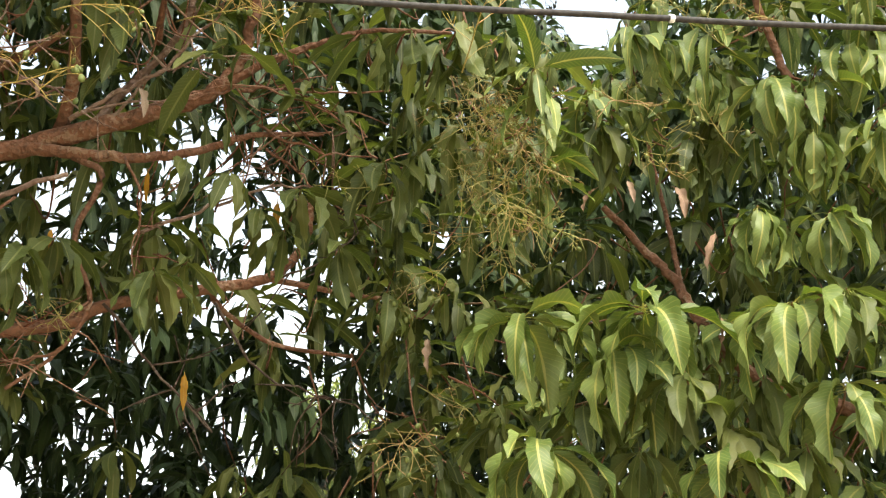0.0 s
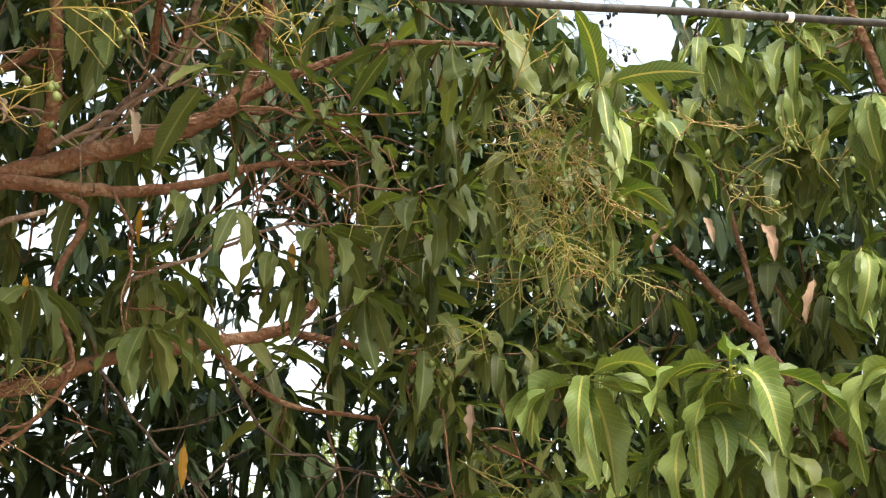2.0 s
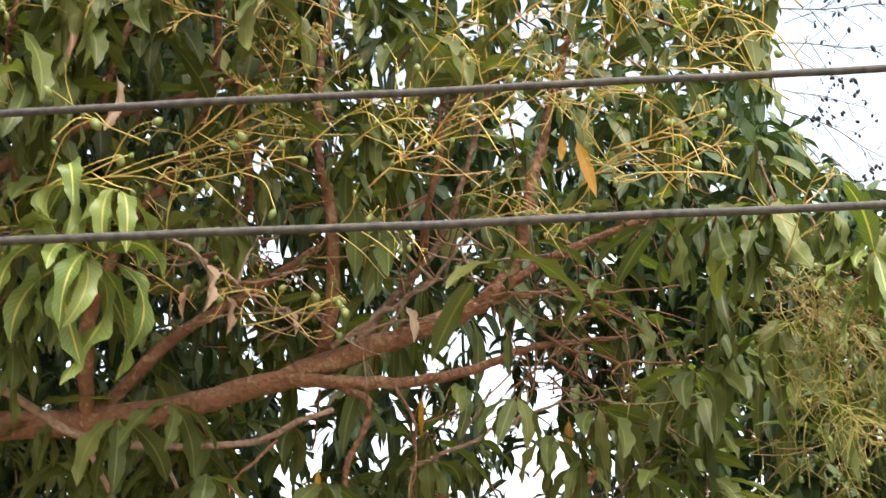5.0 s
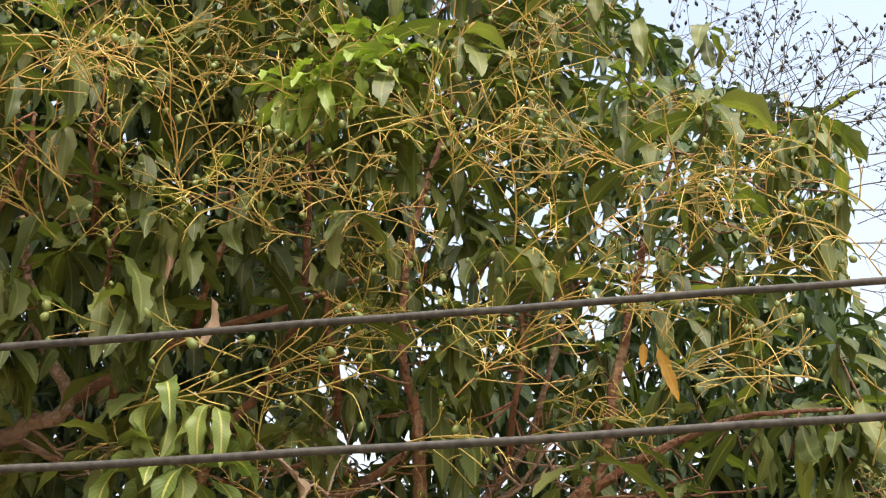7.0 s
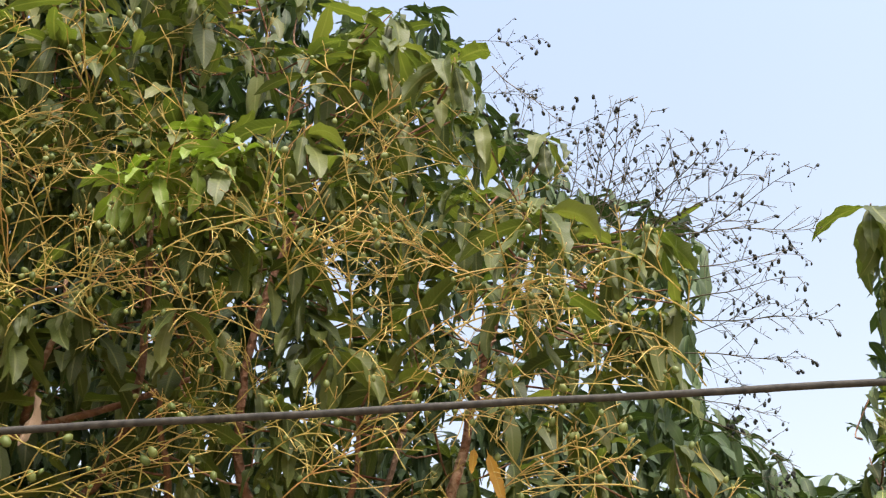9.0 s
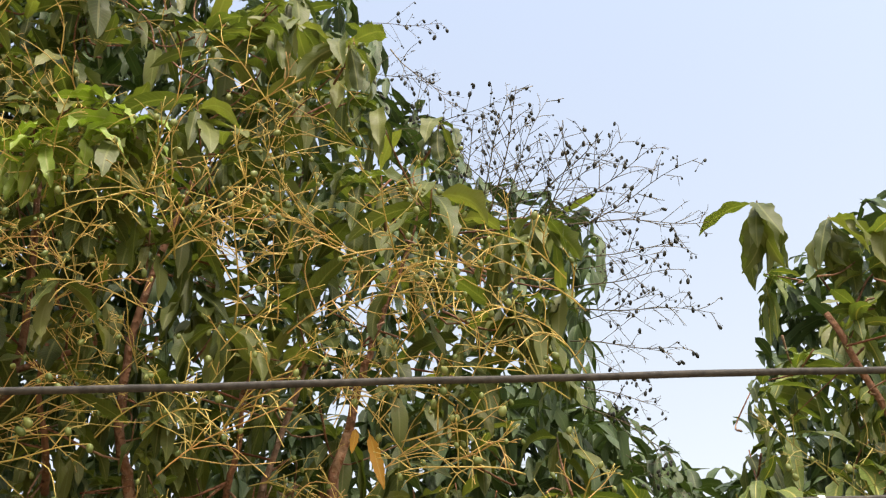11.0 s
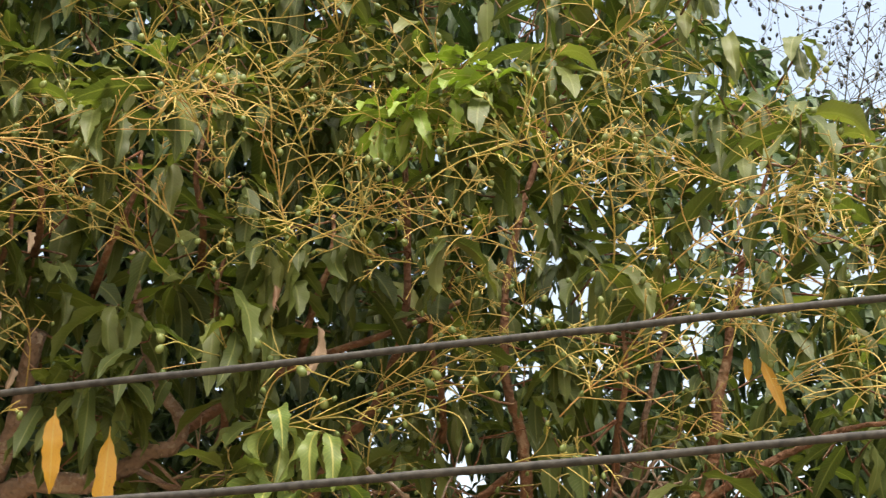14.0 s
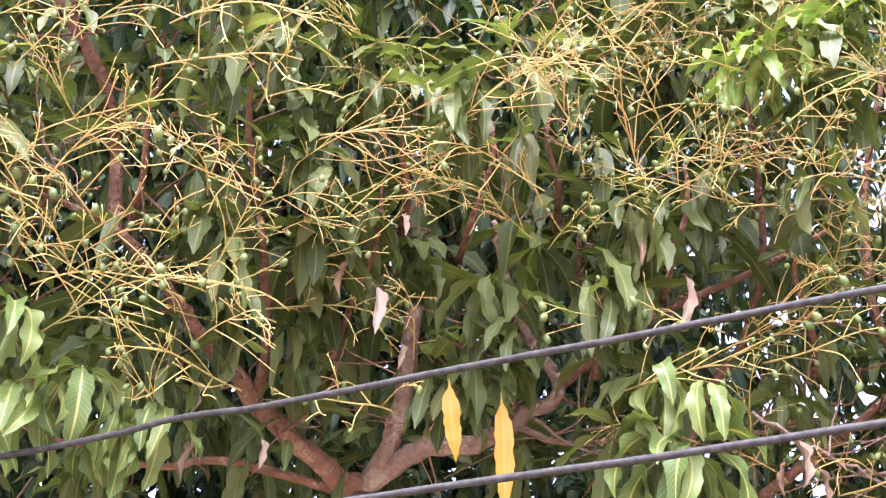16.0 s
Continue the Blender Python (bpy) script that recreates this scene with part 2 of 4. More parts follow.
def mesh_from(name, verts, faces, uvs=None, smooth=True):
    me = bpy.data.meshes.new(name)
    verts = np.asarray(verts, dtype=np.float32)
    faces = np.asarray(faces, dtype=np.int32)
    k = faces.shape[1]
    me.vertices.add(len(verts))
    me.vertices.foreach_set("co", verts.ravel())
    me.loops.add(faces.size)
    me.loops.foreach_set("vertex_index", faces.ravel())
    me.polygons.add(len(faces))
    me.polygons.foreach_set("loop_start", np.arange(0, faces.size, k, dtype=np.int32))
    me.polygons.foreach_set("loop_total", np.full(len(faces), k, dtype=np.int32))
    me.update(calc_edges=True)
    if uvs is not None:
        layer = me.uv_layers.new(name="UVMap")
        layer.data.foreach_set("uv", np.asarray(uvs, dtype=np.float32)[faces.ravel()].ravel())
    if smooth:
        me.polygons.foreach_set("use_smooth", np.ones(len(faces), dtype=bool))
    me.validate()
    return me


def child(name, me, material, parent, label="", kind=""):
    if material and not me.materials:
        me.materials.append(material)
    ob = new(name, me)
    ob.parent = parent
    return tagged(ob, label=label, kind=kind)


def leaf_arrays(start, head, e0, droop, length, width, fold, wave, twist, curl, M=9, K=5, petiole=0.1):
    """Blades as arrays. Each starts on a short petiole, runs along heading head at elevation e0 and bends down by droop."""
    N = len(head)
    s = np.linspace(0, 1, M)
    el = e0[:, None] - droop[:, None] * s[None, :] ** 0.8
    el = np.maximum(el, -1.54 + 0.12 * np.sin(head[:, None] * 7))
    hd = head[:, None] + curl[:, None] * s[None, :]
    tan = np.stack([np.cos(hd) * np.cos(el), np.sin(hd) * np.cos(el), np.sin(el)], -1)
    step = length[:, None, None] / (M - 1) * (tan[:, 1:] + tan[:, :-1]) / 2
    mid = start[:, None] + np.concatenate([np.zeros((N, 1, 3)), np.cumsum(step, 1)], 1)
    side = np.stack([-np.sin(hd), np.cos(hd), 0 * hd], -1)
    nor = np.cross(tan, side)
    tw = twist[:, None] * (0.35 + 0.65 * s[None, :])
    c, sn = np.cos(tw)[..., None], np.sin(tw)[..., None]
    side, nor = c * side + sn * nor, c * nor - sn * side
    # a thin petiole, then an oblong blade that narrows to a drawn-out tip
    blade = np.clip((s - petiole) / (1 - petiole), 0, 1)
    prof = np.where(s < petiole * 0.95, 0.045, 0.71 * (1 - np.abs(2 * blade ** 0.9 - 1) ** 2.9) ** 0.9 * (1 - 0.35 * blade ** 5) + 0.012)
    prof[-1] = 0.03
    half = width[:, None] * 0.5 * prof[None, :]
    u = np.linspace(-1, 1, K)
    # uneven margins, nibbled here and there
    rag = 1 + 0.09 * np.sin(s[None, :, None] * 41 + head[:, None, None] * 29 + np.sign(u) * 2) * np.abs(u) + 0.06 * np.sin(s[None, :, None] * 23 + head[:, None, None] * 53 - np.sign(u)) * np.abs(u)
    off = half[:, :, None] * u * rag
    ph = head[:, None, None] * 13.0
    lift = np.abs(off) * np.tan(fold)[:, None, None] + wave[:, None, None] * np.abs(u) ** 1.5 * np.sin(s[None, :, None] * (17 + 6 * np.sin(ph)) + ph + np.sign(u) * 1.1) * prof[None, :, None]
    v = mid[:, :, None] + side[:, :, None] * off[..., None] + nor[:, :, None] * lift[..., None]
    uv = np.stack(np.broadcast_arrays((u[None, :] + 1) / 2, s[:, None]), -1)
    uv = np.broadcast_to(uv, (N, M, K, 2)).reshape(-1, 2)
    i = np.arange(M - 1)[:, None] * K + np.arange(K - 1)[None, :]
    q = np.stack([i, i + 1, i + K + 1, i + K], -1).reshape(-1, 4)
    f = (q[None] + (np.arange(N) * M * K)[:, None, None]).reshape(-1, 4)
    return v.reshape(-1, 3), f, uv, mid


def tube_arrays(pts, radii, sides=6, wobble=0.0):
    """A closed tapered tube along a polyline."""
    pts, radii = np.asarray(pts, float), np.asarray(radii, float)
    n = len(pts)
    t = np.gradient(pts, axis=0)
    t /= np.linalg.norm(t, axis=1)[:, None] + 1e-9
    ref = np.array([0.0, 0.0, 1.0]) if abs(t[:, 2]).mean() < 0.8 else np.array([1.0, 0.0, 0.0])
    a = np.cross(t, ref)
    a /= np.linalg.norm(a, axis=1)[:, None] + 1e-9
    b = np.cross(t, a)
    ang = np.arange(sides) * 2 * np.pi / sides
    r = np.repeat(radii[:, None], sides, 1)
    if wobble:
        r = r * (1 + wobble * (np.sin(np.arange(n)[:, None] * 0.9 + ang * 2) * 0.5 + rng.normal(0, 0.5, r.shape)))
    v = pts[:, None] + r[..., None] * (np.cos(ang)[None, :, None] * a[:, None] + np.sin(ang)[None, :, None] * b[:, None])
    v = v.reshape(-1, 3)
    i = np.arange(n - 1)[:, None] * sides + np.arange(sides)[None]
    j = np.arange(n - 1)[:, None] * sides + (np.arange(sides)[None] + 1) % sides
    f = np.stack([i, j, j + sides, i + sides], -1).reshape(-1, 4)
    caps = []
    for base, c in ((0, len(v)), ((n - 1) * sides, len(v) + 1)):
        for k in range(0, sides, 1):
            p, q = base + k, base + (k + 1) % sides
            caps.append((p, q, c, c) if base else (q, p, c, c))
    v = np.concatenate([v, pts[:1], pts[-1:]])
    return v, f, np.array(caps)


def spline(points, per=8):
    """Catmull-Rom through places."""
    p = np.array([tuple(q) for q in points], float)
    p = np.concatenate([2 * p[:1] - p[1:2], p, 2 * p[-1:] - p[-2:-1]])
    out = []
    for k in range(1, len(p) - 2):
        for s in np.arange(per) / per:
            a, b, c, d = p[k - 1:k + 3]
            out.append(0.5 * (2 * b + (c - a) * s + (2 * a - 5 * b + 4 * c - d) * s * s + (3 * b - 3 * c + d - a) * s ** 3))
    out.append(p[-2])
    return np.array(out)


def tube_mesh(name, chains, sides=6, wobble=0.0):
    """One mesh of several tubes: rows of (points, radii)."""
    me = bpy.data.meshes.new(name)
    V, Fq = [], []
    base = 0
    for pts, rad in chains:
        v, f, caps = tube_arrays(pts, rad, sides, wobble)
        V.append(v)
        Fq += [tuple(int(x) + base for x in q) for q in f]
        Fq += [tuple(int(x) + base for x in q[:3]) for q in caps]
        base += len(v)
    me.from_pydata(np.concatenate(V).tolist(), [], Fq)
    me.polygons.foreach_set("use_smooth", np.ones(len(me.polygons), dtype=bool))
    me.update()
    return me


LIMB_POINTS = []


OPEN_LIMBS = []


def limb(parent, rows, r0, r1, material=None, name="limb", label="", bare=90.0):
    """A limb through rows of (bearing, elevation, distance), from its thick end to its thin one; bare of leaves to the right of a bearing."""
    pts = spline([bearing(*r) for r in rows], 7)
    n = len(pts)
    pts[1:-1] += rng.normal(0, r0 * 0.09, (n - 2, 3))
    rad = np.linspace(r0, r1, n)
    LIMB_POINTS.append(pts)
    open_part = bearings(pts)[0] < bare
    if open_part.any():
        OPEN_LIMBS.append(np.concatenate([pts, rad[:, None]], 1)[open_part])
    return child(name, tube_mesh(name, [(pts, rad)], 10, 0.055), material or BARK, parent, label)


# ---- ground ----
gv = []
for k in range(41):
    for j in range(41):
        x, y = (k - 20) ** 3 / 8.0, (j - 20) ** 3 / 8.0
        gv.append((x, y, 0.05 * noise.noise(Vector((x * 0.15, y * 0.15, 0))) - 0.02))
gf = [(k * 41 + j, (k + 1) * 41 + j, (k + 1) * 41 + j + 1, k * 41 + j + 1) for k in range(40) for j in range(40)]
ground = new("ground", mesh_from("ground", gv, gf))
ground.data.materials.append(SOIL)
tagged(ground, "dry brown soil under the trees", "ground", kind="structure")

# ---- trees: limbs ----
mango_tree = tagged(new("mango_tree"), "mango tree with drooping green leaves and yellow fruiting stalks", "tree")
right_tree = tagged(new("mango_tree"), "mango tree with paler drooping leaves and few stalks", "tree")
back_tree = tagged(new("shade_tree"), "dense dark green tree standing behind the mangoes", "tree")
TB = bearing(33, 0, 4.6)
TB.z = -0.05
RB = bearing(-40, 0, 5.2)
RB.z = -0.05


def trunk(parent, base, rows, r0, r1):
    pts = spline([base] + [bearing(*r) for r in rows], 8)
    rad = np.linspace(r0, r1, len(pts))
    rad[:3] *= (1.45, 1.2, 1.07)
    LIMB_POINTS.append(pts)
    return child("trunk", tube_mesh("trunk", [(pts, rad)], 14, 0.05), BARK_DARK, parent)


trunk(mango_tree, TB, [(32.5, 5, 4.6), (31.8, 14, 4.5), (31.3, 20, 4.4), (31.2, 22.3, 4.35)], 0.15, 0.07)
trunk(right_tree, RB, [(-38, 4, 5.2), (-37, 11, 5.1), (-37, 20, 5.1), (-38, 30, 5.1)], 0.12, 0.05)
BB = bearing(27, 0, 8.6)
BB.z = -0.05
trunk(back_tree, BB, [(27, 5, 8.6), (28, 13, 8.6), (27, 22, 8.5), (24, 34, 8.6)], 0.2, 0.06)
limb(mango_tree, [(31.4, 19.5, 4.4), (24, 17.6, 4.5), (16.5, 18.4, 4.5), (10.3, 19.9, 4.45), (3.6, 22.4, 4.4), (-0.1, 23.8, 4.4), (-1.9, 25.6, 4.4), (-2.2, 27.2, 4.4), (-3.4, 31.0, 4.45), (-4.6, 34.5, 4.5), (-6.4, 38.0, 4.6)], 0.050, 0.006, bare=11.0)
limb(mango_tree, [(-0.1, 23.7, 4.4), (-2.9, 25.4, 4.4), (-5.8, 26.5, 4.4), (-8.6, 27.2, 4.4), (-12.8, 27.1, 4.4)], 0.018, 0.006)
limb(mango_tree, [(9.2, 20.2, 4.45), (7.4, 20.6, 4.4), (3.6, 20.6, 4.35), (0.1, 21.2, 4.35), (-2.6, 22.1, 4.35), (-6.2, 22.3, 4.4)], 0.027, 0.007)
limb(mango_tree, [(31.6, 13.0, 4.5), (22, 12.6, 4.7), (13, 12.0, 4.8), (6.3, 12.9, 4.8), (3.5, 14.1, 4.8), (-0.9, 15.0, 4.7), (-3.6, 15.6, 4.7), (-5.2, 17.0, 4.7), (-5.7, 19.2, 4.7)], 0.032, 0.015, bare=-90.0)
limb(mango_tree, [(-3.5, 15.6, 4.7), (-7.2, 15.0, 4.7), (-10.0, 14.7, 4.7)], 0.014, 0.006)
limb(mango_tree, [(-0.9, 15.0, 4.75), (-1.5, 14.2, 4.9), (-4.0, 12.7, 5.0), (-7.8, 12.2, 5.0)], 0.014, 0.007)
limb(mango_tree, [(6.0, 20.4, 4.4), (4.6, 19.6, 4.3), (5.6, 16.6, 4.3), (4.6, 13.8, 4.3), (5.9, 11.4, 4.3), (8.0, 9.6, 4.3)], 0.013, 0.006)
limb(mango_tree, [(30.5, 21.0, 4.35), (24, 20.6, 4.25), (20.0, 19.4, 4.25), (16.6, 17.9, 4.2), (13.2, 17.7, 4.2), (9.5, 18.1, 4.2), (7.6, 19.0, 4.2), (6.2, 19.5, 4.2)], 0.016, 0.008, BARK_PALE, bare=17.0)
limb(mango_tree, [(16.6, 17.9, 4.2), (15.8, 16.8, 4.2), (14.2, 14.0, 4.25), (13.4, 10.0, 4.3)], 0.011, 0.006, BARK_PALE)
limb(mango_tree, [(31.2, 22.2, 4.35), (32.3, 22.5, 4.3), (35.7, 24.7, 4.25), (38.8, 27.1, 4.2), (41.6, 29.3, 4.2), (44.2, 31.1, 4.2), (47.8, 31.8, 4.15)], 0.042, 0.008)
limb(mango_tree, [(31.1, 22.0, 4.35), (30.2, 23.9, 4.25), (29.8, 26.5, 4.2), (29.7, 30.1, 4.15)], 0.034, 0.026, BARK_PALE, "stub", "broken-off limb end")
limb(mango_tree, [(31.2, 22.0, 4.35), (28.9, 24.0, 4.2), (26.1, 24.6, 4.15), (24.0, 25.9, 4.15), (22.5, 26.9, 4.15), (24.2, 29.2, 4.15), (25.7, 32.3, 4.15), (26.3, 33.9, 4.15)], 0.037, 0.010, BARK_PALE)
limb(mango_tree, [(36.4, 25.4, 4.25), (36.6, 28.1, 4.15), (37.9, 32.7, 4.1), (39.4, 36.6, 4.1), (39.7, 39.0, 4.1)], 0.019, 0.007)
limb(mango_tree, [(38.5, 33.5, 4.1), (40.0, 34.8, 4.1), (42.3, 36.3, 4.1)], 0.010, 0.005, BARK_DARK)
limb(mango_tree, [(44.2, 31.1, 4.3), (44.9, 34.4, 4.45), (46.4, 36.9, 4.45), (49.0, 39.0, 4.45), (52, 42, 4.5)], 0.024, 0.014)
limb(mango_tree, [(22.6, 26.9, 4.2), (19.6, 29.1, 4.25), (16.8, 30.5, 4.25), (12.7, 32.0, 4.25), (9.0, 33.6, 4.25)], 0.018, 0.008)
limb(mango_tree, [(32.0, 22.0, 4.35), (37.4, 22.7, 4.3), (40.3, 22.1, 4.3), (45, 22.6, 4.3)], 0.016, 0.008)
limb(mango_tree, [(26.1, 24.5, 4.2), (24.5, 25.2, 4.3), (21.9, 24.6, 4.3), (17, 25.0, 4.3)], 0.014, 0.008, BARK_PALE)
limb(mango_tree, [(6.8, 21.2, 4.5), (6.4, 23.5, 4.4), (6.5, 25.9, 4.3), (6.8, 28.2, 4.3), (7.5, 30.3, 4.3), (7.2, 35, 4.4), (5, 41, 4.6)], 0.026, 0.010)
limb(mango_tree, [(16.4, 18.6, 4.5), (16.8, 22, 4.4), (16.1, 25.2, 4.3), (15.1, 27.1, 4.3), (13.5, 29.1, 4.3), (12.5, 33, 4.3), (13, 40, 4.4)], 0.024, 0.010)
limb(mango_tree, [(15.8, 18.8, 4.6), (13.0, 22.0, 4.6), (9.6, 24.2, 4.6), (7.0, 26.0, 4.6)], 0.024, 0.012)
limb(mango_tree, [(5.5, 21.6, 4.5), (4.0, 23.6, 4.6), (1.6, 26.2, 4.6), (0.6, 28.6, 4.6), (-1.0, 33, 4.7)], 0.018, 0.009, BARK_PALE)
for az, el, lean, up in ((33.2, 27.0, -1.0, 8.0), (20.6, 27.4, 1.2, 7.0), (27.6, 32.0, -0.8, 6.0), (43.6, 31.0, 0.6, 6.5), (17.4, 30.6, -0.8, 6.0), (10.4, 27.4, 0.8, 6.0), (2.4, 26.0, -0.6, 6.0), (30.6, 33.0, 0.8, 5.0), (22.8, 33.6, 1.0, 5.5)):
    limb(mango_tree, [(az, el, 4.3), (az + lean * 0.3, el + up * 0.35, 4.12), (az + lean * 1.1, el + up * 0.7, 4.08), (az + lean, el + up, 4.1)], 0.013, 0.006)
limb(right_tree, [(-37.2, 8, 5.1), (-32, 8.6, 4.9), (-26.8, 10.5, 4.7), (-24.4, 13.2, 4.6), (-23.4, 15.1, 4.6), (-21.9, 16.8, 4.6), (-20.1, 18.8, 4.6)], 0.032, 0.012, bare=-90.0)
limb(right_tree, [(-37, 15, 5.1), (-33.8, 19.0, 4.8), (-32.0, 20.8, 4.7), (-29.9, 22.9, 4.6), (-28.6, 27, 4.6), (-26.5, 33, 4.6)], 0.028, 0.010, bare=-90.0)
limb(right_tree, [(-23.6, 14.8, 4.6), (-23.2, 17.5, 4.7), (-22.6, 20.5, 4.8), (-22.0, 24.0, 4.8)], 0.012, 0.006)

# ---- foliage layout ----
# openings in the crowns: bearing, elevation and their half widths
GAPS = [(-2.2, 21.5, 0.7, 0.6), (-1.0, 19.7, 1.0, 0.8), (-3.7, 18.3, 1.2, 0.7), (-2.7, 16.9, 0.8, 0.5), (-4.7, 14.2, 0.5, 1.2), (-5.8, 10.9, 0.35, 0.7),
        (-2.7, 9.8, 0.35, 0.7), (7.3, 6.5, 1.2, 0.7), (-6.7, 24.8, 0.6, 0.4), (3.0, 32.4, 1.1, 0.6), (-1.6, 36.9, 0.6, 0.6), (-3.4, 34.3, 0.8, 0.6),
        (-6.1, 35.3, 0.9, 0.8), (-5.4, 31.6, 0.7, 0.4), (-7.7, 33.5, 0.8, 0.5), (2.8, 34.5, 0.5, 0.35), (-19.4, 27.7, 2.5, 1.4),
        (0.5, 21.4, 0.5, 0.4), (-1.4, 7.1, 0.35, 0.5), (1.3, 8.9, 0.3, 0.3), (-9.5, 32.4, 0.7, 0.5), (0.5, 26.2, 0.5, 0.5), (8.9, 42.3, 0.5, 0.4),
        (-8.2, 25.9, 0.5, 0.4), (9.5, 8.0, 0.4, 0.3), (5.0, 8.6, 0.4, 0.3),
        (-1.6, 20.1, 1.25, 0.83), (-3.9, 20, 0.92, 0.50), (0.1, 21.3, 1.00, 0.47), (-4.4, 16.7, 0.92, 0.83), (-3.2, 16, 1.34, 0.59), (-2.4, 15.5, 1.00, 0.37),
        (-5.8, 17, 0.59, 0.75), (-4.4, 14.3, 0.66, 0.92), (1.3, 21.6, 0.59, 0.30), (-0.5, 22.6, 0.66, 0.23), (-2.2, 22.3, 0.75, 0.27), (-3.4, 23.2, 0.60, 0.33), (-5.9, 22.3, 0.60, 0.33), (-6.4, 20.8, 0.43, 0.43), (-6.3, 25, 0.53, 0.33), (-7.7, 25.7, 0.53, 0.33), (-7.1, 23.8, 0.43, 0.24), (-7.8, 27.2, 0.33, 0.33), (0.9, 20.3, 0.50, 0.66), (-1.5, 18.6, 0.66, 0.43), (5.8, 24.6, 0.29, 0.33), (6.6, 25.3, 0.24, 0.24), (3.7, 24.2, 0.29, 0.33), (-5.8, 10.9, 0.53, 0.50), (-2.6, 9.8, 0.33, 0.60), (7.8, 16.2, 0.33, 0.53), (0.7, 17.2, 0.38, 0.29), (1.5, 17.7, 0.43, 0.19), (-5, 15, 0.66, 0.50), (-8.8, 24.9, 0.24, 0.19), (7.3, 25.9, 0.24, 0.24), (4.3, 23.3, 0.21, 0.33), (-9.4, 17.3, 0.20, 0.19), (-6.8, 18.4, 0.24, 0.24), (-7.8, 16.4, 0.20, 0.33),
        (9.5, 47.8, 0.95, 0.29), (5.2, 46.9, 1.31, 0.62), (3, 47.7, 0.95, 0.62), (8.5, 42.1, 1.19, 0.43), (9.7, 44.9, 0.33, 0.33), (5.1, 44.8, 0.48, 0.24), (16.6, 47.2, 0.72, 0.33), (10.9, 46.6, 0.33, 0.33), (7.3, 47.7, 0.48, 0.24)]
# small chinks where the crowns are thin: middle, half widths and their number
for a, e, ra, re, count in ((-5.0, 34.2, 8.5, 4.0, 30), (0.0, 8.6, 11.5, 5.0, 30), (4.0, 46.0, 8.0, 2.6, 10), (-6.0, 28.6, 8.0, 2.4, 14)):
    for _ in range(count):
        u, r = rng.uniform(0, 2 * math.pi), math.sqrt(rng.random())
        GAPS.append((a + ra * r * math.cos(u), e + re * r * math.sin(u), rng.uniform(0.2, 0.5), rng.uniform(0.2, 0.42)))
EDGE_EL = np.array([0, 26.5, 28, 30, 32.2, 35, 37.8, 39, 40.4, 42.6, 43.7, 47.7, 48.4, 49, 60.0])
EDGE_AZ = np.array([-20, -20, -17.5, -14.7, -14.3, -15.4, -15.4, -13.2, -9.3, -7.4, -4.6, -3.6, -0.1, 4.7, 12.0])
TOP_AZ = np.array([-60, -31, -28.5, -27, -25, -23.6, -22.6, -21.4, -19.8, -19.0])
TOP_EL = np.array([37, 36.8, 36.6, 35.6, 35.6, 34.8, 33.0, 30.6, 28.4, 25.0])


# thinner places: bearing, elevation, half widths and the share of growth that stays
SPARSE = [(-4.5, 33.2, 10.5, 5.0, 0.75), (0.5, 8.0, 10.5, 5.2, 1.0), (-3.0, 19.5, 5.5, 5.5, 0.9)]


def growth(az, el):
    """The share of growth that stands at a bearing."""
    k = 1.0
    for a, e, ra, re, share in SPARSE:
        r = math.hypot((az - a) / ra, (el - e) / re)
        k = min(k, share + (1 - share) * max(0.0, min(1.0, (r - 0.75) / 0.4)))
    return k


# hollows in the near growth, which show the shaded inside of the crown
HOLLOWS = [(-20.6, 16.6, 5.0, 3.2), (-8.0, 30.0, 6.5, 3.0), (1.0, 7.6, 11.0, 4.4), (-14.5, 11.5, 2.6, 3.0)]


def hollow(az, el):
    return any(((az - a) / ra) ** 2 + ((el - e) / re) ** 2 < 1 for a, e, ra, re in HOLLOWS)


def open_sky(az, el):
    """Where rows of bearings fall in an opening or outside both crowns."""
    hole = np.zeros(np.shape(az), bool)
    for a, e, ra, re in GAPS:
        hole |= ((az - a) / ra) ** 2 + ((el - e) / re) ** 2 < 0.43
    main = az > np.interp(el, EDGE_EL, EDGE_AZ)
    side = (el < np.interp(az, TOP_AZ, TOP_EL)) & (az < -17)
    return hole | ~(main | side)


def rosette(n, c, axis_head, spread, size, rise=0.25):
    """Blade settings for n leaves round a shoot end at c."""
    k = np.arange(n)
    head = k * 2.4 + rng.uniform(0, 6.28) + rng.normal(0, 0.25, n)
    # most blades reach out from the crown to the light
    out = math.atan2(-c[1], -c[0])
    turn = (head - out + math.pi) % (2 * math.pi) - math.pi
    head = out + np.where(rng.random(n) < 0.75, turn * 0.5, turn)
    e0 = rng.normal(rise - 0.65, 0.5, n)
    lift = rng.uniform(-0.10, 0.02, n) * size
    start = np.repeat(np.array(c)[None], n, 0)
    start[:, 2] += lift
    length = rng.uniform(0.55, 1.15, n) * 0.27 * size
    return dict(start=start, head=head, e0=e0, droop=rng.uniform(0.35, 1.4, n) * spread, length=length,
                width=length * rng.uniform(0.235, 0.33, n), fold=rng.uniform(0.05, 0.45, n), wave=rng.uniform(0.003, 0.017, n),
                twist=rng.normal(0, 0.55, n), curl=rng.normal(0, 0.55, n))


def joined(parts):
    return {k: np.concatenate([p[k] for p in parts]) for k in parts[0]}


def pick(d, keep):
    return {k: v[keep] for k, v in d.items()}


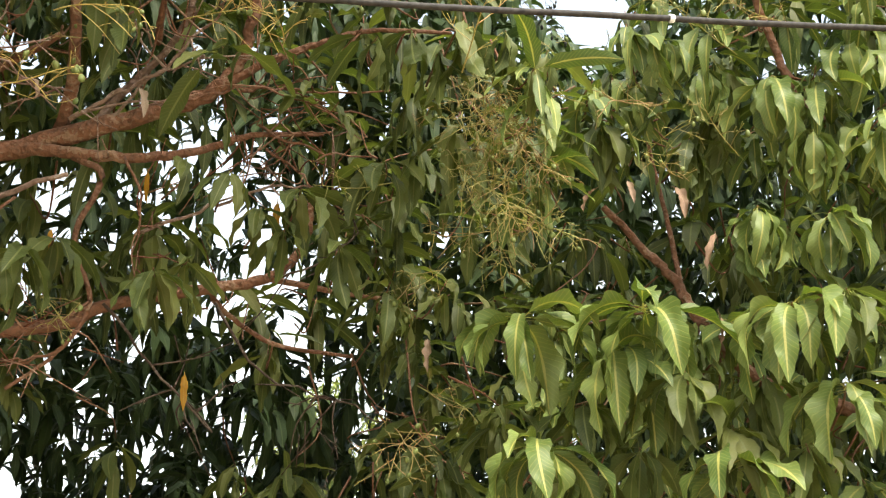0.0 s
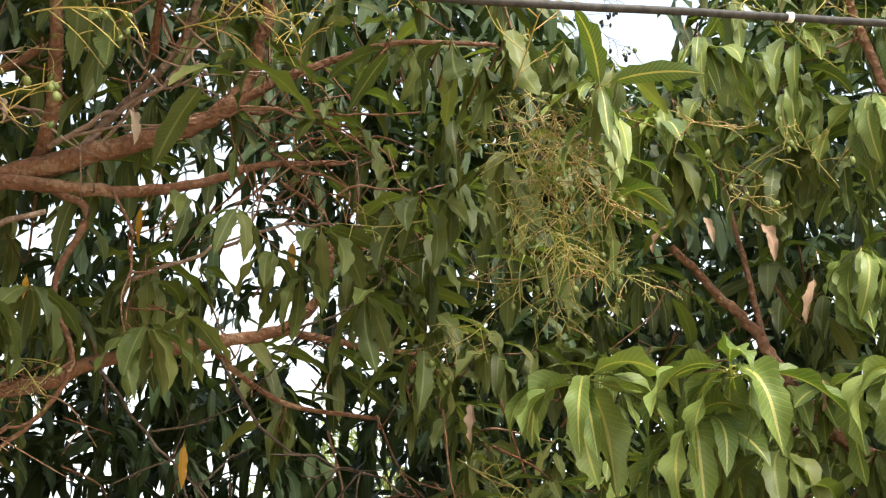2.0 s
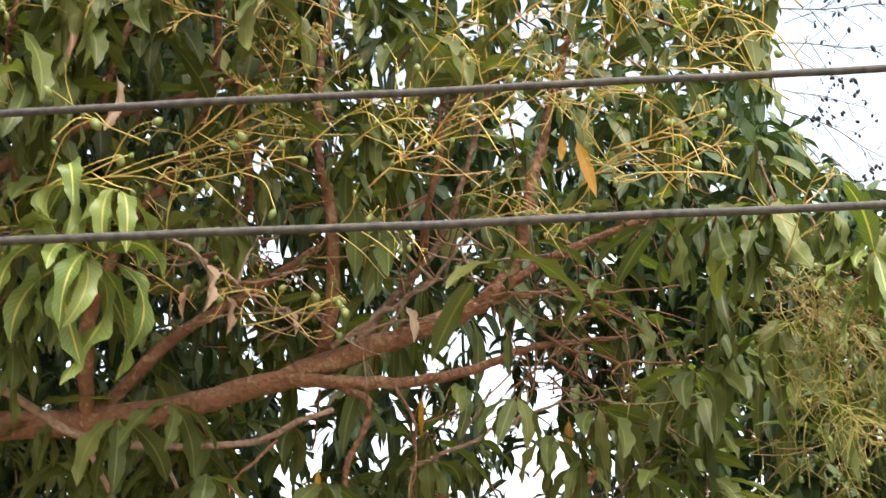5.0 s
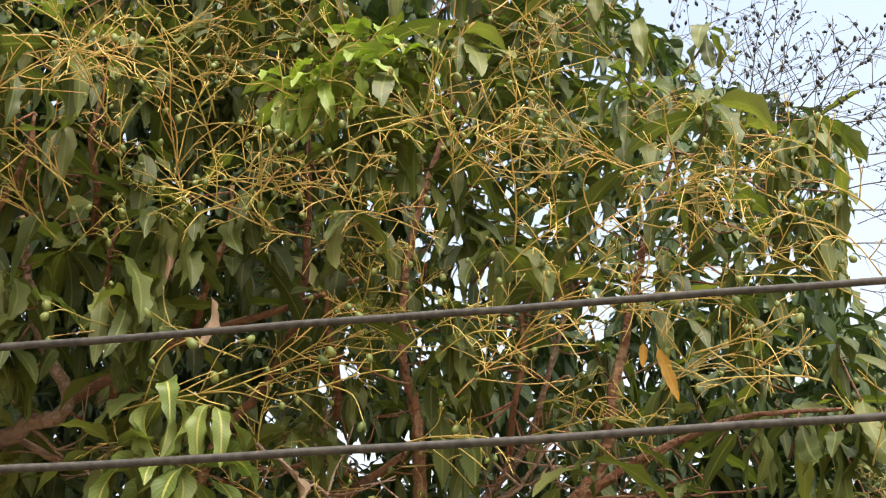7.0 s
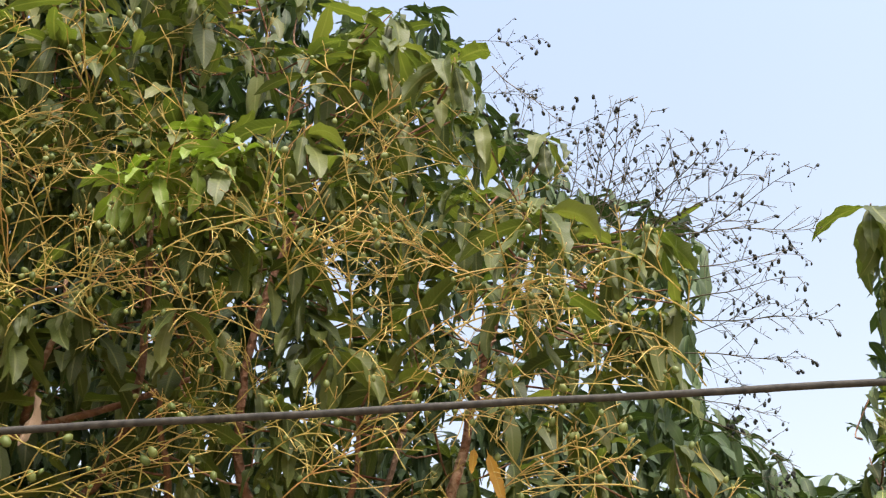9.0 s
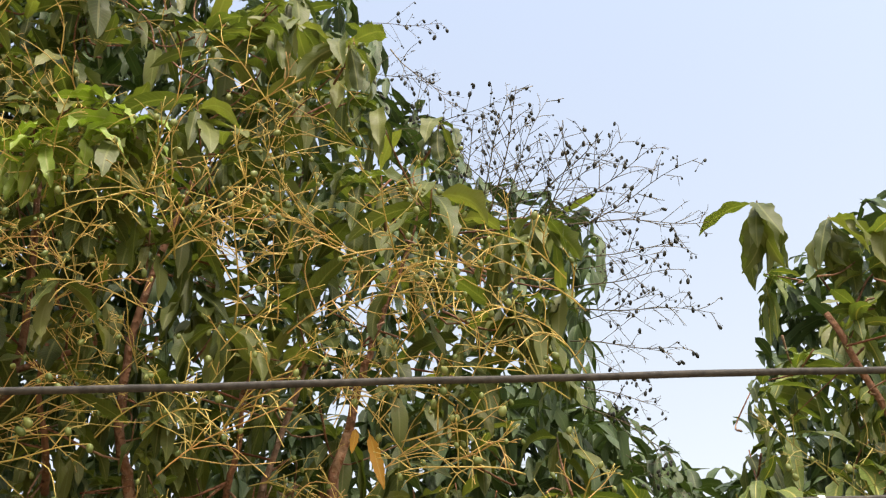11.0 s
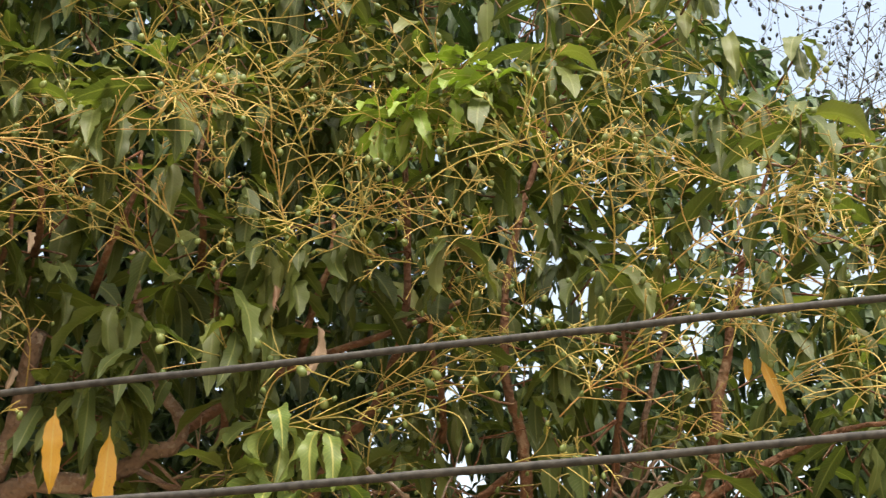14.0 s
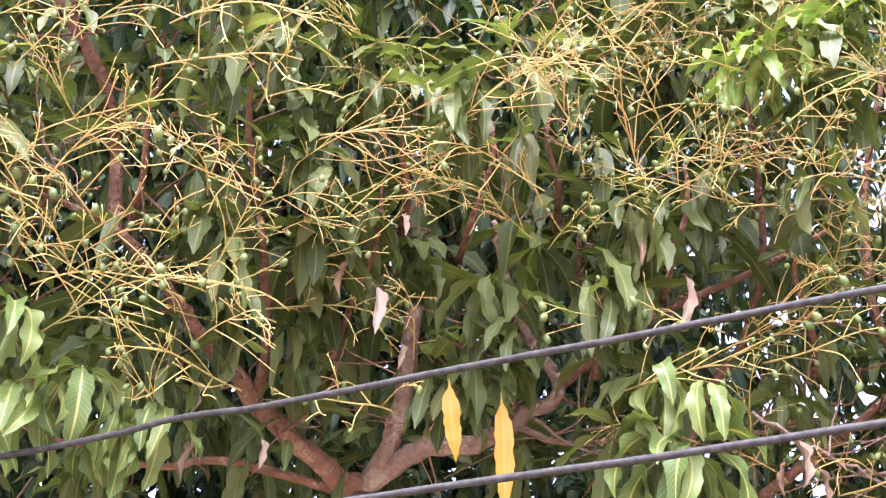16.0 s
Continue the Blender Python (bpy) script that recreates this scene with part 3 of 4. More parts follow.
def clear_of_sky(d, slack=0.0):
    """Which blades stay out of the openings, by their middle and tip."""
    _, _, _, mid = leaf_arrays(**d, M=5, K=2)
    bad = np.zeros(len(d["head"]), bool)
    for j in (2, 3, 4):
        az, el = bearings(mid[:, j])
        bad |= open_sky(az, el)
    return ~bad | (rng.random(len(bad)) < slack)


def off_limbs(d, share):
    """Which blades leave the bare limbs behind them in view."""
    _, _, _, mid = leaf_arrays(**d, M=5, K=2)
    rows = np.concatenate(OPEN_LIMBS)
    la, le = bearings(rows[:, :3])
    ld = np.linalg.norm(rows[:, :3] - np.array(EYE), axis=1)
    wide = np.degrees(rows[:, 3] / ld) + 0.45
    bad = np.zeros(len(d["head"]), bool)
    for j in (1, 2, 3, 4):
        az, el = bearings(mid[:, j])
        dd = np.linalg.norm(mid[:, j] - np.array(EYE), axis=1)
        close = np.hypot((az[:, None] - la[None]) * np.cos(np.radians(el))[:, None], el[:, None] - le[None]) < wide[None]
        bad |= (close & (dd[:, None] < ld[None] + 0.05)).any(1)
    return ~bad | (rng.random(len(bad)) > share)


def foliage(name, d, material, parent, M, K):
    v, f, uv, _ = leaf_arrays(**d, M=M, K=K)
    return child(name, mesh_from(name, v, f, uv), material, parent, kind="stuff")


def scatter(step_az, step_el, az0, az1, el0, el1, chance):
    out = []
    for a in np.arange(az0, az1, step_az):
        for e in np.arange(el0, el1, step_el):
            az, el = a + rng.uniform(-0.6, 0.6) * step_az, e + rng.uniform(-0.6, 0.6) * step_el
            if rng.random() < chance(az, el):
                out.append((az, el))
    return out


TWIGS = {True: [], False: []}
ALL_LIMB = np.concatenate(LIMB_POINTS)


def twig_to(c, main, r=0.0028):
    """A twig from the nearest limb to a shoot end."""
    c = np.array(c)
    dist = np.linalg.norm(ALL_LIMB - c, axis=1)
    k = int(np.argmin(dist))
    root = ALL_LIMB[k]
    if dist[k] > 0.3:
        way = (root - c) / dist[k]
        root = c + way * rng.uniform(0.2, 0.4) + rng.normal(0, 0.07, 3)
    mid = (root + c) / 2 + rng.normal(0, 0.05, 3) - np.array([0, 0, 0.05])
    az, el = bearings(np.stack([root, mid]))
    if open_sky(az, el).any() and rng.random() < 0.5:
        return
    pts = spline([root, mid, c], 4)
    TWIGS[main].append((pts, np.linspace(r * 1.6, r * 0.8, len(pts))))


def near_depth(az, el):
    """How far the crowns' near face stands."""
    return 4.0 + 0.22 * math.sin(az * 0.35 + el * 0.2) * math.cos(el * 0.31) + 0.5 * max(0.0, min(1.0, (24 - el) / 8)) * (1.7 if -10 < az < 15 else 1.0) + 0.09 * max(0.0, el - 40) + (0.045 * max(0.0, el - 14) if az < -17.5 else 0.0)


rng = np.random.default_rng(20)
near, mid_, far_, side_near, side_far = [], [], [], [], []
for az, el in scatter(2.8, 2.7, -44, 56, 0, 53, lambda a, e: (0.97 if e > 24 or a < -9 else 0.7 if e > 14 else 0.3) * (0.6 + 0.4 * growth(a, e))):
    if open_sky(np.array(az), np.array(el + 1.0)) or (hollow(az, el) and rng.random() < 0.8):
        continue
    c = bearing(az, el + 1.2, near_depth(az, el) + abs(rng.normal(0, 0.25)))
    main = az > (-19.5 if el > 24 else -16.5)
    d = rosette(rng.integers(9, 14), c, 0, 1.0, rng.uniform(0.8, 1.1))
    (near if main else side_near).append(d)
    twig_to(c, main)
for az, el in scatter(2.5, 2.5, -46, 58, -2, 53, lambda a, e: (0.97 if e > 24 or a < -9 else 0.8 if e > 14 else 0.3) * growth(a, e)):
    if open_sky(np.array(az), np.array(el + 0.8)):
        continue
    c = bearing(az, el + 1.0, near_depth(az, el) + 0.5 + rng.uniform(0, 0.9))
    main = az > (-19.5 if el > 24 else -16.5)
    (mid_ if main else side_far).append(rosette(rng.integers(9, 14), c, 0, 1.0, rng.uniform(0.85, 1.1)))
    twig_to(c, main, 0.003)
for az, el in scatter(1.8, 1.7, -48, 62, -4, 53, lambda a, e: (0.97 if e > 26 or a < -9 or a > 10 else 0.85) * growth(a, e)):
    if open_sky(np.array(az), np.array(el + 0.6)):
        continue
    c = bearing(az, el + 0.7, near_depth(az, el) + 1.5 + rng.uniform(0, 1.8))
    far_.append(rosette(rng.integers(8, 13), c, 0, 1.0, rng.uniform(0.85, 1.15)))

deep = []
for az, el in scatter(1.45, 1.35, -52, 64, -6, 53, lambda a, e: 0.95 * growth(a, e)) + scatter(1.5, 1.4, -52, 64, -6, 53, lambda a, e: 0.9 if a > 11 or (a < -9 and e < 26) or e < 14 or (a < -4 and 21 < e < 32) else 0.4 * growth(a, e)) + scatter(1.35, 1.25, -14, 20, -6, 15, lambda a, e: 0.95):
    if not open_sky(np.array(az), np.array(el + 0.4)):
        deep.append(rosette(rng.integers(8, 12), bearing(az, el + 0.5, 7.6 + rng.uniform(0, 1.9)), 0, 1.0, rng.uniform(1.0, 1.3)))
for az, el in scatter(1.2, 1.1, -19, -3, 19, 32, lambda a, e: 0.95 * growth(a, e)) + scatter(1.4, 1.3, -9, 8, 22, 30, lambda a, e: 0.8 * growth(a, e)):
    if not open_sky(np.array(az), np.array(el + 0.4)):
        deep.append(rosette(rng.integers(8, 11), bearing(az, el + 0.5, 6.6 + rng.uniform(0, 1.2)), 0, 1.0, rng.uniform(0.9, 1.2)))
# thicker growth behind the left crown and behind the second tree
for az, el in scatter(1.1, 1.05, 11, 64, 8, 53, lambda a, e: 0.95) + scatter(1.3, 1.25, -50, -9, -6, 27, lambda a, e: 0.95):
    if not open_sky(np.array(az), np.array(el + 0.4)):
        deep.append(rosette(rng.integers(8, 11), bearing(az, el + 0.5, 9.6 + rng.uniform(0, 1.6)), 0, 1.0, rng.uniform(1.4, 1.7)))
deep = joined(deep)
deep = pick(deep, clear_of_sky(deep, 0.05))
near, mid_, far_, side_near, side_far = [joined(p) for p in (near, mid_, far_, side_near, side_far)]
near, side_near = [pick(p, clear_of_sky(p, 0.06)) for p in (near, side_near)]
near, side_near, mid_ = [pick(p, off_limbs(p, 0.88)) for p in (near, side_near, mid_)]
mid_, side_far = [pick(p, clear_of_sky(p, 0.04)) for p in (mid_, side_far)]
far_ = pick(far_, clear_of_sky(far_, 0.03))
foliage("foliage", near, LEAF, mango_tree, 11, 5)
foliage("inner_foliage", mid_, LEAF, mango_tree, 8, 3)
# back foliage and rear crown: inner shade put into the darker leaf colour
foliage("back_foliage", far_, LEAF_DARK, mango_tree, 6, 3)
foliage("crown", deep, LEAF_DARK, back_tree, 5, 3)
foliage("foliage", side_near, LEAF_PALE, right_tree, 11, 5)
foliage("inner_foliage", side_far, LEAF, right_tree, 7, 3)
child("twig", tube_mesh("twig", TWIGS[True], 4), BARK, mango_tree, kind="stuff")
child("twig", tube_mesh("twig", TWIGS[False], 4), BARK, right_tree, kind="stuff")

# a sunlit tree farther off, seen through the gap under the lower limb
far_tree = tagged(new("mango_tree"), "sunlit light green tree farther off behind the crowns", "tree")
FB = bearing(-6.2, 0, 17.5)
FB.z = -0.05
trunk(far_tree, FB, [(-6.2, 2, 17.5), (-6.0, 6, 17.5), (-6.4, 10, 17.4)], 0.2, 0.08)
clumps = []
for _ in range(150):
    d = rng.normal(0, 1, 3)
    d /= np.linalg.norm(d)
    c = np.array(bearing(-6.3, 10.4, 17.5)) + d * np.array([1.35, 1.2, 1.15]) * rng.uniform(0.45, 1.05)
    clumps.append(rosette(int(rng.integers(7, 11)), c, 0, 1.0, rng.uniform(0.8, 1.1)))
foliage("crown", joined(clumps), LEAF_PALE, far_tree, 6, 3)

# ---- single leaves ----
rng = np.random.default_rng(21)
VARIANTS = {}


def leaf_variants(key, material, count=12, rise=0.2, droop=1.5, wave=0.004, ratio=0.27, fold=(0.05, 0.45), twist=0.45, spread=0.35):
    made = []
    for j in range(count):
        d = dict(start=np.zeros((1, 3)), head=np.zeros(1), e0=np.array([rng.normal(rise, spread)]), droop=np.array([droop * rng.uniform(0.65, 1.35)]),
                 length=np.ones(1), width=np.array([ratio * rng.uniform(0.85, 1.15)]), fold=np.array([rng.uniform(*fold)]),
                 wave=np.array([wave * 4 * rng.uniform(0.5, 1.3)]), twist=np.array([rng.normal(0, twist)]), curl=np.array([rng.normal(0, 0.5)]))
        d["head"] = np.array([rng.uniform(0, 0.01)])
        v, f, uv, _ = leaf_arrays(**d, M=19, K=5, petiole=0.14 if key in ("pale_leaf", "young_leaf") else 0.1)
        me = mesh_from(key, v, f, uv)
        me.materials.append(material)
        made.append(me)
    VARIANTS[key] = made


leaf_variants("leaf", LEAF, 20, 0.0, 1.3, 0.010, 0.31, (0.05, 0.6), 0.55)
leaf_variants("pale_leaf", LEAF_PALE, 24, 0.4, 2.2, 0.016, 0.29, (0.1, 0.8), 0.6)
leaf_variants("young_leaf", LEAF_YOUNG, 10, -0.1, 1.2, 0.012, 0.28)
leaf_variants("yellow_leaf", LEAF_YELLOW, 4, -1.15, 0.3, 0.005, 0.24, (0.03, 0.2), 0.12, 0.06)
leaf_variants("dead_leaf", LEAF_DEAD, 8, -0.6, 0.9, 0.016, 0.27, (0.6, 1.1), 0.8)


def leaf_at(key, parent, place, head, length, tip=0.0, label="", lean=0.0):
    """One leaf of a kind at a place, along a heading, tipped down by tip radians and leaning aside."""
    ob = new(key, VARIANTS[key][int(rng.integers(len(VARIANTS[key])))])
    ob.parent = parent
    ob.matrix_basis = Matrix.LocRotScale(Vector(place), Euler((lean + rng.normal(0, 0.1), tip, head), "XYZ"), (length, length, length))
    return tagged(ob, label=label)


def shoot(key, parent, az, el, d, n, size, tip=0.0):
    """A leafy shoot end: n single leaves round a place, and the twig that bears it."""
    c = bearing(az, el, d)
    h0 = rng.uniform(0, 6.28)
    for j in range(n):
        p = Vector(c) + Vector((0, 0, -0.012 * j * size * 0.6))
        leaf_at(key, parent, p, h0 + j * 2.4 + rng.normal(0, 0.2), size * rng.uniform(0.75, 1.1), tip + rng.normal(0, 0.15))
    twig_rows = [bearing(az + rng.normal(0.6, 0.5), el - 1.8, d + 0.3), bearing(az + rng.normal(0.2, 0.2), el - 0.7, d + 0.12), c]
    pts = spline(twig_rows, 4)
    child("twig", tube_mesh("twig", [(pts, np.linspace(0.0045, 0.003, len(pts)))], 5), BARK, parent)


def veils_limb(az, el):
    """Whether leaves that hang from a bearing would cover a bare limb."""
    rows = np.concatenate(OPEN_LIMBS)
    la, le = bearings(rows[rows[:, 3] > 0.011][:, :3])
    return bool(((np.abs(la - az) < 1.3) & (le < el + 0.6) & (le > el - 3.2)).any())


# pale drooping shoots low on the second tree
for az, el, n, size in ((-16.2, 13.5, 12, 0.30), (-22.1, 13.7, 13, 0.29), (-29.0, 13.4, 13, 0.30), (-20.4, 11.6, 12, 0.30), (-16.9, 7.4, 12, 0.29), (-25.4, 6.2, 12, 0.28),
                        (-30.9, 9.6, 12, 0.29)):
    shoot("pale_leaf", right_tree, az, el, 3.95 + rng.uniform(0, 0.15), n + 1, size * 1.25, 0.1)
for az, el, n, size in ((-19.0, 9.4, 10, 0.27), (-23.8, 10.6, 11, 0.28), (-27.4, 10.2, 11, 0.27), (-31.5, 13.8, 10, 0.27), (-21.5, 7.2, 10, 0.27), (-25.8, 8.0, 10, 0.27), (-29.0, 7.0, 10, 0.27), (-18.6, 6.0, 10, 0.26), (-28.2, 4.6, 10, 0.26)):
    shoot("leaf", right_tree, az, el, 4.02 + rng.uniform(0, 0.15), n, size, 0.3)
for az, el, n, size in ((-28.9, 24.0, 11, 0.28), (-27.7, 18.1, 10, 0.27), (-22.2, 24.4, 10, 0.25), (-32.8, 24.9, 10, 0.27), (-24.6, 21.6, 9, 0.24), (-25.6, 24.8, 9, 0.26), (-30.6, 21.4, 9, 0.26), (-20.4, 22.6, 8, 0.24), (-31.0, 17.4, 9, 0.26), (-26.2, 22.8, 8, 0.25), (-33.4, 21.0, 9, 0.26), (-23.6, 26.4, 8, 0.24),
                        (-24.4, 37.9, 9, 0.27), (-27.6, 36.6, 9, 0.26), (-31.0, 36.2, 9, 0.27)):
    shoot("pale_leaf" if 23.5 < el < 35 or (az < -26.5 and el < 35) else "leaf", right_tree, az, el, 4.12 + 0.03 * max(0.0, el - 14) + rng.uniform(0, 0.15), n + 2, size * 1.08, 0.55)
# young shoots on the first tree
for az, el, n, size in ((14.6, 41.2, 7, 0.19), (12.6, 41.4, 7, 0.19), (9.9, 43.4, 9, 0.19), (11.0, 42.2, 9, 0.20), (8.4, 42.6, 8, 0.19), (13.4, 40.8, 8, 0.20), (11.8, 40.8, 7, 0.20), (9.4, 41.2, 7, 0.19), (7.6, 41.0, 6, 0.18)):
    shoot("young_leaf", mango_tree, az, el, 3.86 + rng.uniform(0, 0.2), n, size, rng.uniform(-0.2, 0.5))
for az, el, n, size in ((17.1, 25.0, 11, 0.33), (18.6, 28.0, 6, 0.24), (16.4, 27.8, 6, 0.22), (18.2, 25.6, 6, 0.27)):
    shoot("pale_leaf", mango_tree, az, el, 3.7, n, size, 0.4)
for az, el, n, size in ((1.8, 15.4, 9, 0.25), (6.5, 16.6, 8, 0.24), (8.8, 15.4, 8, 0.24), (0.2, 15.9, 7, 0.22), (13.0, 19.6, 7, 0.24), (15.2, 18.8, 8, 0.25), (11.4, 16.8, 7, 0.24), (-9.6, 14.9, 9, 0.25), (-3.6, 46.6, 7, 0.23), (-9.4, 21.0, 7, 0.25),
                        (-7.2, 17.0, 8, 0.24), (-8.6, 43.2, 5, 0.2), (-5.2, 19.6, 7, 0.24), (8.0, 16.0, 8, 0.24), (24, 33, 8, 0.25), (33, 34, 8, 0.25), (40, 33, 8, 0.25), (43, 27, 8, 0.25),
                        (35.0, 27.6, 7, 0.25), (20, 31, 8, 0.25), (28, 27, 8, 0.25), (-3.2, 18.6, 7, 0.2), (-1.6, 20.2, 6, 0.18), (-4.4, 17.6, 6, 0.2), (0.6, 20.6, 6, 0.18)):
    shoot("leaf", mango_tree, az, el, 4.0 + rng.uniform(0, 0.2), n, size, 0.4)
for az, el, n, size in ((45.0, 25.8, 9, 0.28), (47.6, 24.6, 8, 0.27), (43.2, 24.4, 8, 0.26), (48.6, 27.6, 7, 0.26), (41.4, 24.8, 7, 0.25)):
    shoot("pale_leaf", mango_tree, az, el, 3.85, n, size, 0.4)
for az, el in scatter(6.2, 4.0, 3, 52, 25, 46, lambda a, e: 0.75):
    if not veils_limb(az, el):
        shoot("leaf", mango_tree, az, el, near_depth(az, el) - 0.08, 7, rng.uniform(0.2, 0.26), 0.4)
# a lit front of leaves under the fruiting stalks
for az, el in scatter(3.4, 2.8, 5, 26, 27, 38, lambda a, e: 0.8):
    if not veils_limb(az, el):
        shoot("leaf", mango_tree, az, el, near_depth(az, el) - rng.uniform(0.15, 0.3), 6, rng.uniform(0.2, 0.26), 0.4)
# broad hanging leaves before the forked limbs
for az, el in scatter(3.6, 2.7, 17, 45, 27.5, 38, lambda a, e: 0.0 if (28 < a < 32 and e < 33) or (35.5 < a < 38.5 and e < 36) or (22 < a < 25.5 and e < 31) else 0.85):
    if not veils_limb(az, el) or rng.random() < 0.35:
        shoot("leaf", mango_tree, az, el, near_depth(az, el) + rng.uniform(-0.12, 0.1), 6, rng.uniform(0.21, 0.28), rng.uniform(0.3, 0.8))
shoot("leaf", mango_tree, -13.6, 39.1, 4.1, 7, 0.24, 0.6)
for az, el, size in ((-10.8, 27.2, 0.27), (-13.6, 27.6, 0.28), (-12.2, 26.4, 0.24), (-15.8, 27.0, 0.24), (-18.0, 26.0, 0.24), (-9.0, 26.8, 0.24)):
    shoot("leaf", mango_tree, az, el, 4.0, 5, size, 1.0)
# turned and withered leaves
leaf_at("yellow_leaf", mango_tree, bearing(-4.5, 30.7, 3.84), -1.65, 0.215, 0.0, "yellowed leaf with a withered tip", 0.32)
leaf_at("yellow_leaf", mango_tree, bearing(-3.9, 30.8, 3.86), -1.3, 0.13, -0.3, "small yellowed leaf", -0.2)
for az, el, d, h, size in ((26.0, 27.0, 3.75, 3.9, 0.36), (28.5, 27.4, 3.75, 2.6, 0.25), (2.4, 20.1, 4.2, 1.0, 0.13),
                           (6.7, 17.1, 4.3, 2.0, 0.12), (0.0, 11.0, 4.4, 4.0, 0.15), (-4.0, 19.2, 4.4, 4.0, 0.16)):
    leaf_at("yellow_leaf", mango_tree, bearing(az, el, d), radians(az) - 1.57 + (h - 3.5) * 0.2, size, 0.15, "yellowed leaf")
for az, el, d, h, size in ((-20.1, 19.6, 4.3, 0.5, 0.15), (-21.5, 19.8, 4.3, 4.0, 0.14), (-23.6, 19.4, 4.3, 5.5, 0.20), (-25.7, 17.0, 4.1, 3.8, 0.19), (-25.5, 13.4, 4.1, 4.5, 0.15)):
    leaf_at("dead_leaf", right_tree, bearing(az, el, d), radians(az) - 1.57 + (h - 3.5) * 0.5, size * 0.8, 0.3, "withered brown leaf")
for az, el, d, h, size in ((-11.5, 12.6, 4.2, 4.0, 0.19), (3.2, 23.8, 4.1, 4.2, 0.18), (12.7, 25.6, 3.7, 5.9, 0.22), (12.9, 24.4, 3.7, 3.3, 0.15), (8.6, 23.6, 3.8, 5.0, 0.12),
                           (32.4, 31.0, 3.9, 5.2, 0.23), (33.6, 31.8, 3.9, 2.6, 0.18), (31.4, 34.0, 3.9, 4.0, 0.13), (17.1, 32.2, 3.85, 5.8, 0.22), (40.2, 26.2, 3.9, 5.3, 0.17),
                           (36.6, 24.2, 3.95, 5.0, 0.16), (38.8, 23.8, 4.0, 0.2, 0.2), (11.6, 24.4, 3.8, 6.0, 0.2), (19.4, 33.6, 3.85, 4.9, 0.12), (30.6, 28.6, 3.95, 4.3, 0.13)):
    leaf_at("dead_leaf", mango_tree, bearing(az, el, d), radians(az) - 1.57 + (h - 3.5) * 0.5, size * 0.8, 0.3, "withered brown leaf")

# ---- bare twigs ----
rng = np.random.default_rng(22)


def bare_twig(parent, rows, r, forks, material):
    """A leafless twig through rows of bearings, with forked side twigs of its own."""
    main = spline([bearing(*q) for q in rows], 5)
    main[1:-1] += rng.normal(0, 0.006, (len(main) - 2, 3))
    chains = [(main, np.linspace(r, r * 0.5, len(main)))]
    for k in range(forks):
        b = main[int(rng.integers(2, len(main)))]
        d = rng.normal(0, 1, 3) * (1, 0.4, 0.8)
        d /= np.linalg.norm(d)
        ln = rng.uniform(0.10, 0.28)
        e = b + d * ln
        pts = spline([b, (b + e) / 2 + rng.normal(0, 0.02, 3), e], 3)
        chains.append((pts, np.linspace(r * 0.6, r * 0.3, len(pts))))
        for _ in range(2):
            u = b + (e - b) * rng.uniform(0.4, 0.9)
            g = u + (d + rng.normal(0, 0.7, 3)) * rng.uniform(0.04, 0.10)
            chains.append((np.array([u, (u + g) / 2, g]), np.array([0.4, 0.33, 0.25]) * r))
    return child("bare_twig", tube_mesh("bare_twig", chains, 5), material, parent)


for rows, r, forks, mat in (([(4.6, 13.8, 4.25), (7.0, 12.2, 4.15), (9.4, 14.4, 4.1)], 0.006, 6, BARK), ([(8.5, 18.2, 4.2), (10.5, 15.8, 4.15), (9.0, 12.6, 4.1)], 0.006, 6, BARK),
                            ([(5.9, 11.4, 4.25), (8.0, 10.8, 4.2), (10.5, 11.8, 4.15)], 0.006, 7, BARK), ([(13.3, 17.6, 4.2), (12.0, 14.8, 4.15), (12.6, 12.0, 4.1)], 0.007, 6, BARK_PALE),
                            ([(3.6, 20.6, 4.3), (2.6, 18.4, 4.25), (2.9, 16.0, 4.2)], 0.006, 5, BARK), ([(-2.9, 22.6, 4.35), (-5.6, 21.6, 4.3), (-9.0, 21.2, 4.3)], 0.006, 5, BARK),
                            ([(-3.6, 15.6, 4.7), (-5.4, 16.0, 4.6), (-8.0, 17.8, 4.6)], 0.006, 6, BARK_DARK), ([(5.0, 21.8, 4.4), (2.5, 24.4, 4.35), (0.0, 25.6, 4.3)], 0.007, 5, BARK_PALE),
                            ([(45.5, 31.4, 4.15), (47.6, 32.6, 4.0), (49.6, 34.8, 3.95)], 0.006, 5, BARK_PALE), ([(29.0, 24.2, 4.2), (27.2, 26.6, 4.1), (27.6, 29.0, 4.05)], 0.006, 6, BARK),
                            ([(35.2, 24.2, 4.2), (33.6, 26.0, 4.1), (33.0, 28.4, 4.05)], 0.006, 5, BARK), ([(24.0, 25.8, 4.15), (21.0, 24.4, 4.1), (18.6, 25.2, 4.05)], 0.006, 5, BARK_PALE),
                            ([(16.0, 25.4, 4.25), (13.0, 25.2, 4.15), (10.4, 26.4, 4.1)], 0.007, 6, BARK), ([(1.0, 23.4, 4.3), (-2.4, 24.2, 4.25), (-6.0, 23.6, 4.25)], 0.006, 6, BARK),
                            ([(-1.2, 14.4, 4.8), (-3.6, 11.2, 4.7), (-8.0, 9.8, 4.7)], 0.007, 7, BARK_DARK), ([(4.0, 14.0, 4.7), (1.0, 10.8, 4.7), (-1.4, 8.4, 4.7)], 0.007, 7, BARK_DARK)):
    bare_twig(mango_tree, rows, r, forks, mat)
